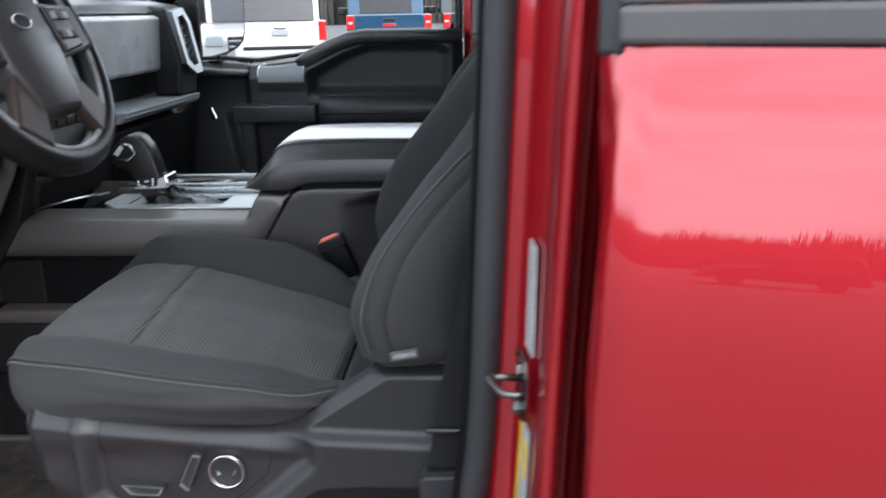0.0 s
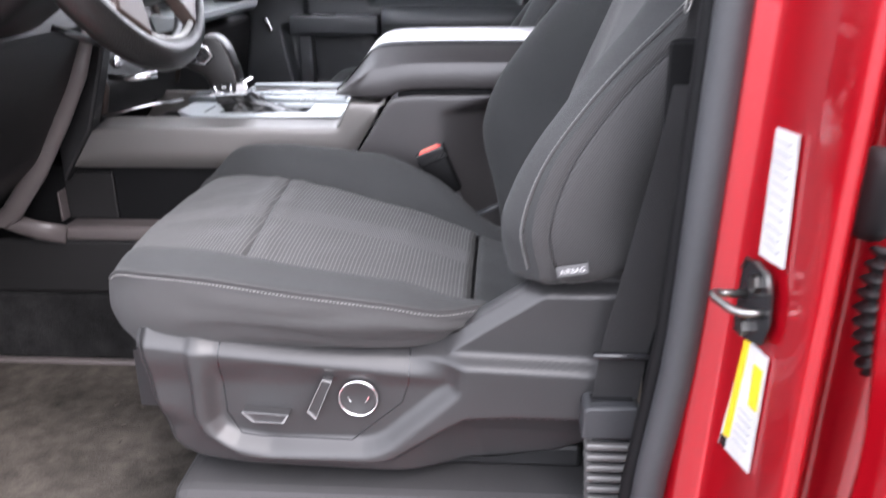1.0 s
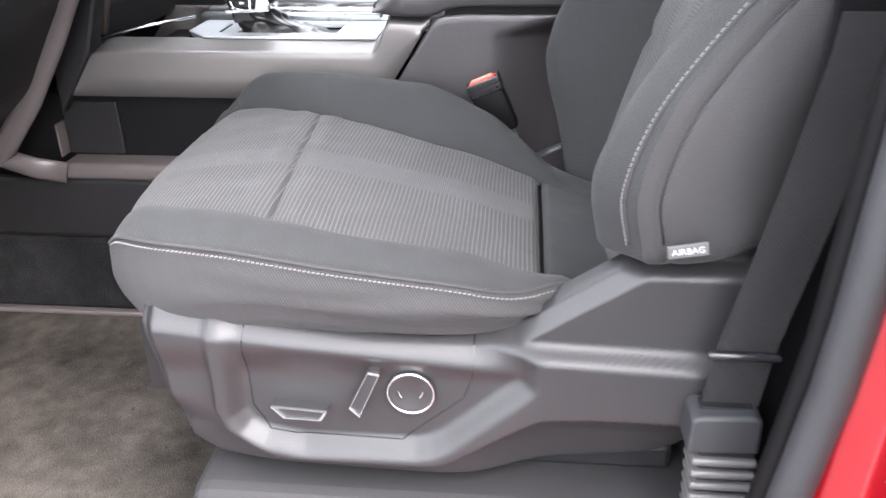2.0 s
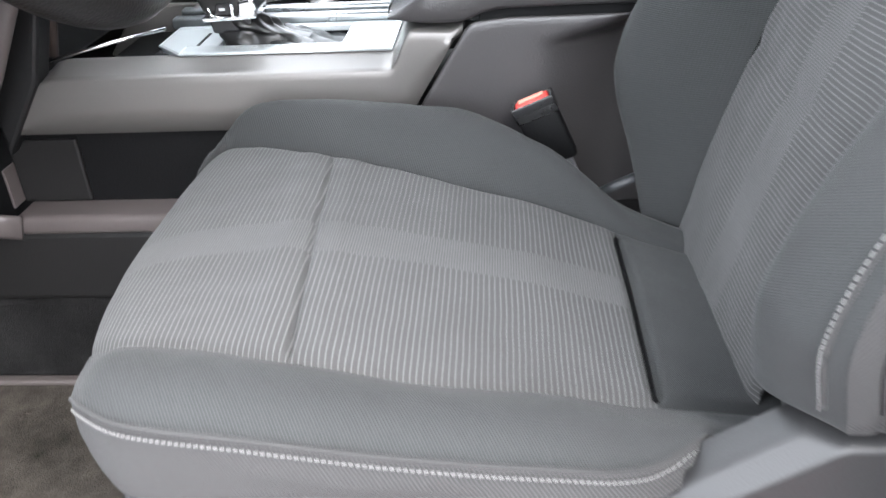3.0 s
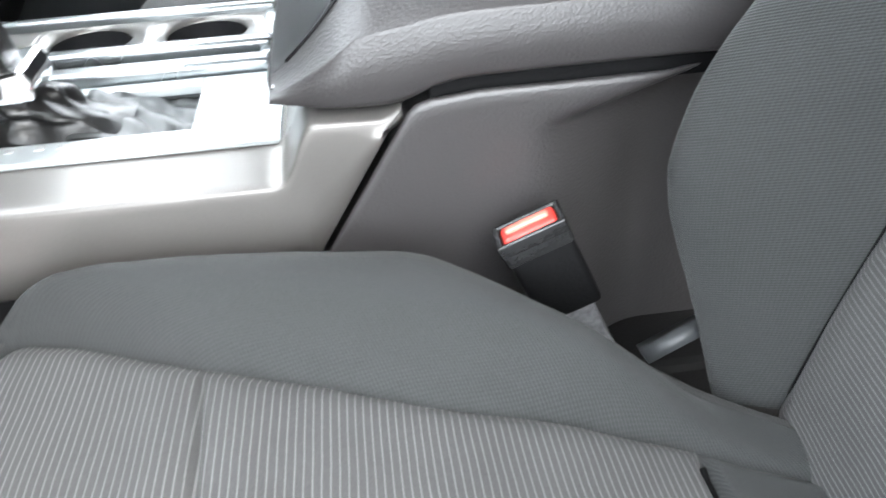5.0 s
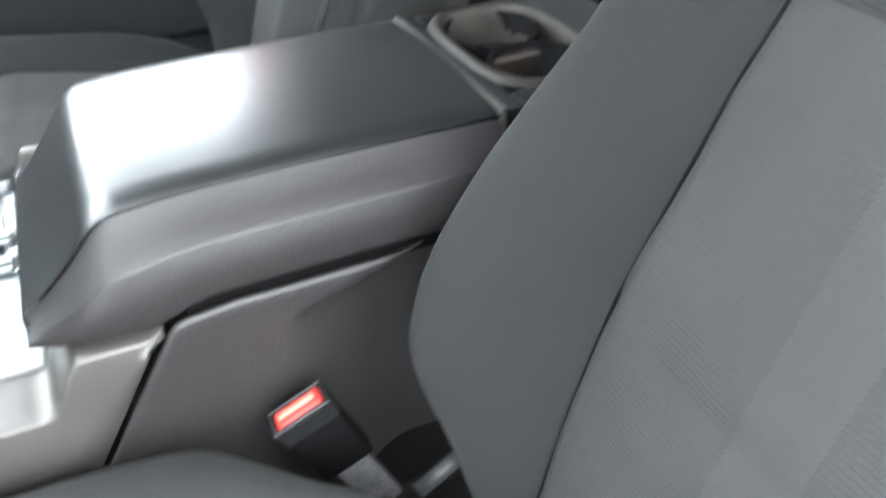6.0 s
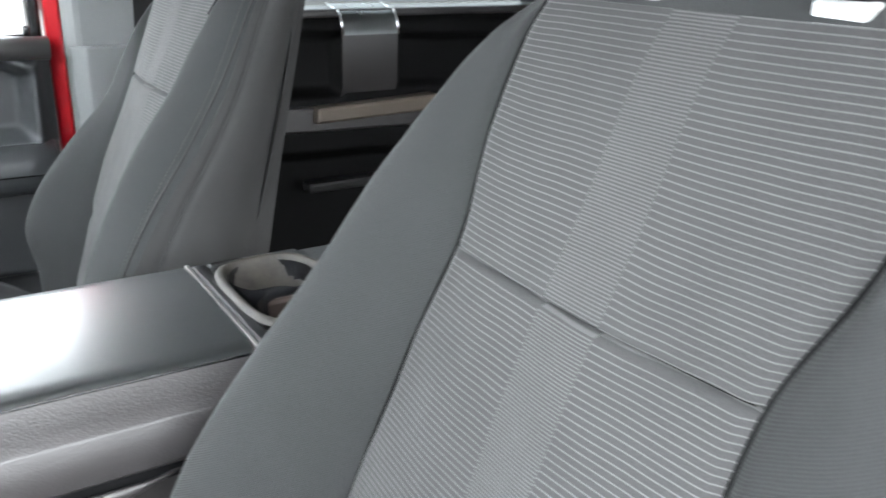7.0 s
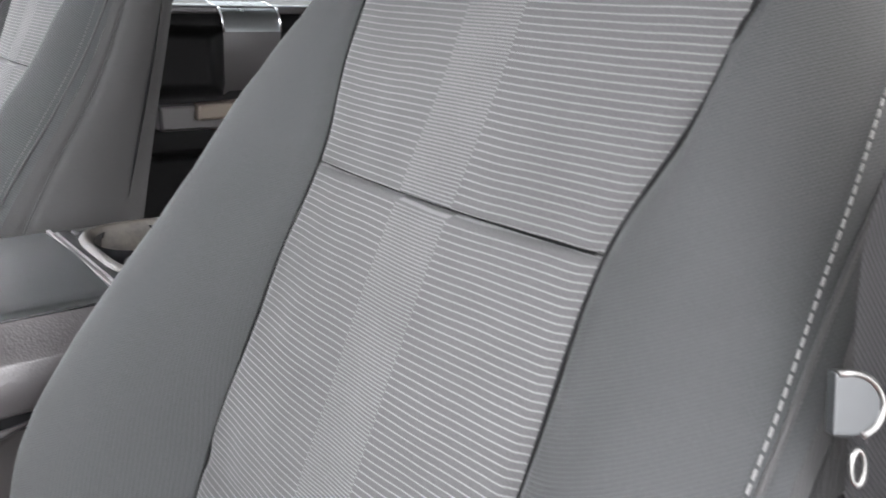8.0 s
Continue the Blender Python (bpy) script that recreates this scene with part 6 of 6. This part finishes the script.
path = [(0.378, -0.757, 0.855), (0.385, -0.758, 0.925), (0.408, -0.757, 1.04), (0.432, -0.745, 1.15), (0.450, -0.716, 1.24), (0.459, -0.703, 1.32), (0.462, -0.709, 1.42), (0.470, -0.745, 1.66)]
fine = []
for i in range(40):
    t = i / 39 * (len(path) - 1)
    k = min(int(t), len(path) - 2)
    fine.append(Vector(path[k]).lerp(Vector(path[k + 1]), t - k))
part("webbing", webbing(fine, 0.0225), WEB, belt, "black woven webbing")
part("stop_bar", box(0.355, 0.412, -0.766, -0.758, 0.921, 0.928, 0.003, 3), BLACK, belt, "dark plastic stop bar", True)
boot = part("boot_collar", prism([(0.347, 0.838), (0.404, 0.840), (0.403, 0.873), (0.398, 0.876), (0.353, 0.874), (0.348, 0.870)], -0.776, -0.742, "y", 0.004), RUBBER, belt, "grey boot collar")
part("collar_slot", box(0.356, 0.397, -0.764, -0.752, 0.873, 0.8768), BLACK, boot)
# ribs paler than the collar, core black: overhead light and gap shade as colour
for k in range(13):
    z = 0.829 - k * 0.0125
    part("boot_rib", box(0.352 + k * 0.0006, 0.405 + k * 0.0006, -0.777, -0.742, z - 0.0036, z + 0.0036, 0.0032, 3), CAP, boot)
part("boot_core", box(0.358, 0.405, -0.771, -0.747, 0.62, 0.84, 0.003), BLACK, belt)
seat_of_tongue, side_way, rise_way = Vector((0.428, -0.714, 1.270)), Vector((0.76, -0.65, 0.0)), Vector((0.19, 0.22, 0.957))
face_out = side_way.cross(rise_way).normalized()


def on_tongue(u, v, n):
    """Lengths across and up the tongue's D-shaped face, and out of it."""
    return seat_of_tongue + (side_way * u + rise_way * v) * 0.93 + face_out * n


dee = [(-0.009, -0.0122), (-0.009, 0.0122)] + [(-0.003 + 0.0125 * math.sin(a), 0.0122 * math.cos(a)) for a in spread(0, math.pi, 16)]
bm = prism(dee, -0.004, 0.003, "z", 0.0012)
for v in bm.verts:
    v.co = on_tongue(*v.co)
tongue = part("latch_tongue", bm, plain("grey_tongue_plastic", (0.016, 0.018, 0.019), 0.36, vary=0.12), belt, "grey D-shaped latch tongue")
part("tongue_rim", tube([on_tongue(u, v, 0.003) for u, v in [(-0.008, 0.0118)] + dee[2:-2]], 0.0013, 8, up=face_out), STEEL, tongue, "worn bright rim", True)
part("tongue_loop", tube([on_tongue(0.0025 + 0.0026 * math.sin(a), -0.0240 + 0.0068 * math.cos(a), 0.0) for a in [2 * math.pi * k / 14 for k in range(14)]], 0.0011, 8, closed=True, up=face_out), STEEL, tongue, smooth=True)
part("height_adjuster", box(0.44, 0.485, -0.775, -0.75, 1.60, 1.70, 0.01), DARK, belt)

far_belt = thing("passenger_belt", 0.50, 0.77, 1.0, "dark grey passenger seat belt on the pillar", "seat belt")
part("webbing", webbing([(0.49, 0.765, 0.80), (0.50, 0.762, 1.2), (0.515, 0.757, 1.6)], 0.0225), WEB, far_belt)

buckle = thing("belt_buckle", 0.19, -0.235, 0.88, "black seat belt buckle with a red button", "buckle")
up_b = Vector((-0.40, 0.0, 0.915)).normalized()
across = Vector((0.915, -0.02, 0.40)).normalized()
deep = up_b.cross(across).normalized()
base = Vector((0.181, -0.236, 0.935))


def buckle_slab(u0, u1, v0, v1, w0, w1, r):
    bm = box(u0, u1, v0, v1, w0, w1, r, 3)
    for v in bm.verts:
        v.co = base + across * v.co.x + deep * v.co.y + up_b * v.co.z
    return bm


part("buckle_body", buckle_slab(-0.022, 0.022, -0.011, 0.011, -0.006, 0.054, 0.004), LOW_BLACK, buckle, "black buckle body", True)
part("buckle_lip", join(buckle_slab(-0.0232, 0.0232, -0.0120, 0.0120, 0.050, 0.0650, 0.003), buckle_slab(-0.0232, 0.0232, -0.0122, -0.0088, 0.060, 0.0705, 0.0014), buckle_slab(-0.0232, 0.0232, 0.0088, 0.0122, 0.060, 0.0705, 0.0014), buckle_slab(-0.0232, -0.0192, -0.0120, 0.0120, 0.060, 0.0705, 0.0014), buckle_slab(0.0192, 0.0232, -0.0120, 0.0120, 0.060, 0.0705, 0.0014)), plain("worn_grey_buckle_edge", (0.016, 0.016, 0.0165), 0.24, vary=0.35, fine=400.0), buckle, "worn dark buckle lip", True)
button = part("release_button", buckle_slab(-0.0186, 0.0186, -0.0084, 0.0084, 0.062, 0.0712, 0.0030), BUTTON, buckle, "red release button", True)
# ridge coloured paler than the button to carry the light falling on it
part("button_ridge", buckle_slab(-0.0150, 0.0150, -0.0030, 0.0030, 0.070, 0.0740, 0.0018), plain("lit_red_button_ridge", (0.74, 0.20, 0.15), 0.35, vary=0.08), button, "raised ridge with its pinkish light painted in", True)
part("buckle_strap", buckle_slab(-0.013, 0.015, -0.006, 0.004, -0.075, -0.004, 0.002), plain("grey_creased_stalk_sleeve", (0.11, 0.11, 0.115), 0.5, vary=0.6, big=90.0, fine=300.0, grain=0.3), buckle, "grey creased stalk sleeve")
part("hinge_strap", tube([(0.226, -0.268, 0.905), (0.25, -0.265, 0.915), (0.276, -0.262, 0.926)], 0.010, 4, 0.45), DOOR, buckle, smooth=True)


# ---- outside: ground and parked vehicles ----
bm = bmesh.new()
bmesh.ops.create_grid(bm, x_segments=8, y_segments=8, size=400)
tagged(part("ground", bm, ASPHALT), "grey asphalt car park", "ground", kind="structure")


def wheel_set(owner, xs, ys, m):
    for x in xs:
        for y in ys:
            w = spin([(0.20, -0.11), (0.36, -0.11), (0.385, -0.07), (0.385, 0.07), (0.36, 0.11), (0.20, 0.11)], (x, y, 0.385), "x", 28)
            w.transform(m)
            t = part("wheel", w, TYRE, owner, smooth=True)
            r = spin([(0.02, -0.118), (0.19, -0.112), (0.21, -0.10), (0.21, 0.10), (0.19, 0.112), (0.02, 0.118)], (x, y, 0.385), "x", 20)
            r.transform(m)
            part("rim", r, STEEL, t)


def vehicle(name, kind, colour, x, y, turn, label):
    """A parked vehicle; its rear faces -y before it is turned. Profiles run along its length (y) and height."""
    m = Matrix.Translation((x, y, 0)) @ Matrix.Rotation(radians(turn), 4, "Z")
    v = thing(name, x, y, 0, label, "vehicle", "parked vehicles")

    def add(pname, bm, mat, parent=None, tip=""):
        bm.transform(m)
        return part(pname, bm, mat, parent or v, tip)

    h = 0.98
    if kind == "suv":
        body = prism([(0.0, 0.55), (0.02, 1.10), (0.35, 1.22), (3.6, 1.20), (4.75, 1.08), (4.95, 0.90), (4.95, 0.45), (0.1, 0.45)], -h, h, "x", 0.06, 3)
        add("body", body, colour)
        add("cabin", prism([(0.06, 1.10), (0.30, 1.82), (0.6, 1.88), (2.5, 1.86), (3.5, 1.20), (0.3, 1.20)], -0.86, 0.86, "x", 0.05, 3), colour)
        add("tailgate_glass", prism([(0.055, 1.22), (0.255, 1.76), (0.275, 1.76), (0.08, 1.22)], -0.74, 0.74, "x", 0.01), BLACK, None, "dark tailgate glass")
        for s in (-1, 1):
            add("side_glass", prism([(0.55, 1.26), (0.72, 1.76), (2.45, 1.76), (3.2, 1.26)], s * 0.868 - 0.006, s * 0.868 + 0.006, "x", 0.004), BLACK, None, "dark side glass")
            add("tail_lamp", prism([(-0.012, 0.80), (-0.012, 1.20), (0.10, 1.22), (0.10, 0.80)], s * 0.90 - 0.07, s * 0.90 + 0.085, "x", 0.015), LENS, None, "red tail lamp")
            add("headlamp", prism([(4.80, 0.82), (4.985, 0.80), (4.965, 0.98), (4.80, 1.02)], s * 0.76 - 0.16, s * 0.76 + 0.16, "x", 0.02), SILVER, None, "clear headlamp")
        add("number_plate", box(-0.17, 0.17, -0.022, -0.008, 0.92, 1.02, 0.006), INK, None, "plain plate")
        add("tailgate_handle", box(-0.14, 0.14, -0.02, 0.02, 1.06, 1.10, 0.01), CHROME)
        add("rear_bumper", box(-0.98, 0.98, -0.10, 0.20, 0.45, 0.72, 0.05, 3), colour)
        add("bumper_step", box(-0.80, 0.80, -0.115, -0.02, 0.62, 0.70, 0.02), DARK)
        add("grille", box(-0.52, 0.52, 4.90, 4.985, 0.62, 0.98, 0.02), BLACK)
        for k in range(3):
            add("grille_bar", box(-0.50, 0.50, 4.97, 5.0, 0.68 + k * 0.10, 0.71 + k * 0.10, 0.008), CHROME)
        add("front_bumper", box(-0.97, 0.97, 4.80, 5.05, 0.40, 0.62, 0.05, 3), colour)
        add("windscreen", prism([(2.56, 1.80), (2.60, 1.82), (3.50, 1.24), (3.46, 1.22)], -0.76, 0.76, "x", 0.005), BLACK, None, "dark windscreen")
        wheel_set(v, (-0.86, 0.86), (0.95, 3.95), m)
    else:
        add("bed", prism([(0.0, 0.58), (0.02, 1.28), (0.05, 1.31), (1.95, 1.31), (1.95, 0.55), (0.1, 0.50)], -h, h, "x", 0.03, 3), colour, None, "painted load bed")
        add("bed_floor", box(-0.80, 0.80, 0.08, 1.90, 1.302, 1.318, 0.004), DARK)
        add("cabin", prism([(2.0, 0.52), (2.0, 1.28), (2.12, 1.86), (2.4, 1.92), (3.7, 1.88), (4.45, 1.30), (5.7, 1.20), (5.9, 1.05), (5.9, 0.50)], -h + 0.02, h - 0.02, "x", 0.05, 3), colour)
        add("rear_glass", prism([(1.99, 1.34), (2.10, 1.80), (2.12, 1.80), (2.01, 1.34)], -0.66, 0.66, "x", 0.004), BLACK, None, "dark cab glass")
        for s in (-1, 1):
            add("side_glass", prism([(2.25, 1.36), (2.35, 1.78), (3.68, 1.78), (4.2, 1.36)], s * 0.966 - 0.006, s * 0.966 + 0.006, "x", 0.003), BLACK, None, "dark side glass")
            lamp = add("tail_lamp", prism([(-0.014, 0.98), (-0.014, 1.29), (0.09, 1.29), (0.09, 0.98)], s * 0.90 - 0.085, s * 0.90 + 0.088, "x", 0.012), LENS, None, "red tail lamp")
            add("reverse_lens", box(s * 0.90 - 0.05, s * 0.90 + 0.05, -0.02, 0.0, 1.10, 1.15, 0.004), PAPER, lamp)
            add("headlamp", prism([(5.72, 0.92), (5.93, 0.90), (5.92, 1.10), (5.72, 1.14)], s * 0.78 - 0.16, s * 0.78 + 0.16, "x", 0.02), SILVER)
            add("door_mirror", box(s * 1.12 - 0.12, s * 1.12 + 0.12, 3.95, 4.10, 1.30, 1.50, 0.03), BLACK)
        gate = add("tailgate", box(-0.79, 0.79, -0.022, 0.03, 0.72, 1.30, 0.012), colour, None, "painted tailgate")
        add("tailgate_handle", box(-0.13, 0.13, -0.032, -0.01, 1.15, 1.22, 0.01), BLACK, gate)
        add("badge", box(-0.16, 0.16, -0.03, -0.018, 1.04, 1.10, 0.006), LENS, gate, "plain red badge")
        add("rear_bumper", box(-0.98, 0.98, -0.16, 0.05, 0.50, 0.70, 0.03, 3), CHROME)
        add("number_plate", box(-0.16, 0.16, -0.172, -0.158, 0.55, 0.64, 0.004), INK, None, "plain plate")
        add("grille", box(-0.58, 0.58, 5.86, 5.94, 0.72, 1.10, 0.03), BLACK)
        for k in range(3):
            add("grille_bar", box(-0.56, 0.56, 5.92, 5.96, 0.79 + k * 0.11, 0.83 + k * 0.11, 0.008), CHROME)
        add("front_bumper", box(-0.97, 0.97, 5.80, 6.02, 0.48, 0.70, 0.04, 3), CHROME)
        add("windscreen", prism([(3.74, 1.84), (3.78, 1.86), (4.47, 1.33), (4.43, 1.31)], -0.80, 0.80, "x", 0.005), BLACK, None, "dark windscreen")
        wheel_set(v, (-0.86, 0.86), (1.0, 4.9), m)
    return v


# crumbs and lint trodden into the driver's carpet
rng = random.Random(11)
bits = []
for k in range(46):
    x, y, a = rng.uniform(-0.52, -0.10), rng.uniform(-0.79, -0.27), rng.uniform(0, math.pi)
    size = rng.uniform(0.0012, 0.0034)
    bm = box(-size * rng.uniform(0.8, 2.6), size, -size * 0.6, size * 0.6, 0.0, size * 0.7, size * 0.2, 1)
    bm.transform(Matrix.Translation((x, y, 0.6012)) @ Matrix.Rotation(a, 4, "Z"))
    bits.append(bm)
tagged(part("carpet_crumbs", join(*bits), plain("dry_leaf_crumbs", (0.03, 0.024, 0.018), 0.9, vary=0.8, big=60.0)), "small dark crumbs and lint on the carpet", "crumbs", kind="stuff")

vehicle("suv", "suv", WHITE, -4.12, 16.7, 14, "white parked SUV seen from behind")
vehicle("pickup_truck", "pickup", BLUE, -1.94, 18.3, 9, "blue parked pickup truck with red tail lamps")
vehicle("pickup_truck", "pickup", CHARCOAL, 0.25, 19.2, 6, "charcoal parked pickup truck with red tail lamps")
vehicle("pickup_truck", "pickup", WHITE, -7.6, 19.5, 0, "white parked pickup truck with red tail lamps")
for k, (x, y) in enumerate(((10.6, 8.9), (12.4, 7.0))):
    vehicle("suv", "suv", WHITE, x + 4.2, y + 2.6, 122, "white parked SUV facing the truck")
vehicle("suv", "suv", CHARCOAL, -13.6, -25.3, 54.6, "dark parked car standing side on across the car park")

# far bare woods round the car park
rng = random.Random(5)
verts, faces = [], []
for k in range(5200):
    a = rng.uniform(0, 2 * math.pi)
    d = rng.uniform(95, 120)
    hgt = rng.uniform(8.0, 9.6) * (0.92 + 0.07 * math.sin(a * 9) + 0.05 * math.sin(a * 41 + 1))
    bx, by = d * math.cos(a), d * math.sin(a)
    tx, ty = -math.sin(a), math.cos(a)
    for j in range(6):
        lean, w, off = rng.uniform(-0.35, 0.35), rng.uniform(0.12, 0.34), rng.uniform(-0.9, 0.9)
        top = hgt * rng.uniform(0.72, 1.0)
        px, py = bx + tx * off, by + ty * off
        i0 = len(verts)
        verts += [(px - tx * w, py - ty * w, 0), (px + tx * w, py + ty * w, 0), (px + tx * lean, py + ty * lean, top), (px + math.cos(a) * w, py + math.sin(a) * w, top * 0.4)]
        faces += [(i0, i0 + 1, i0 + 2), (i0 + 1, i0 + 3, i0 + 2), (i0 + 3, i0, i0 + 2)]
me = bpy.data.meshes.new("far_woods")
me.from_pydata(verts, [], faces)
me.materials.append(plain("bare_winter_twigs", (0.05, 0.043, 0.038), 0.9, big=0.2, fine=3.0))
tagged(new("far_woods", me), "far line of bare winter trees", "trees", kind="stuff")
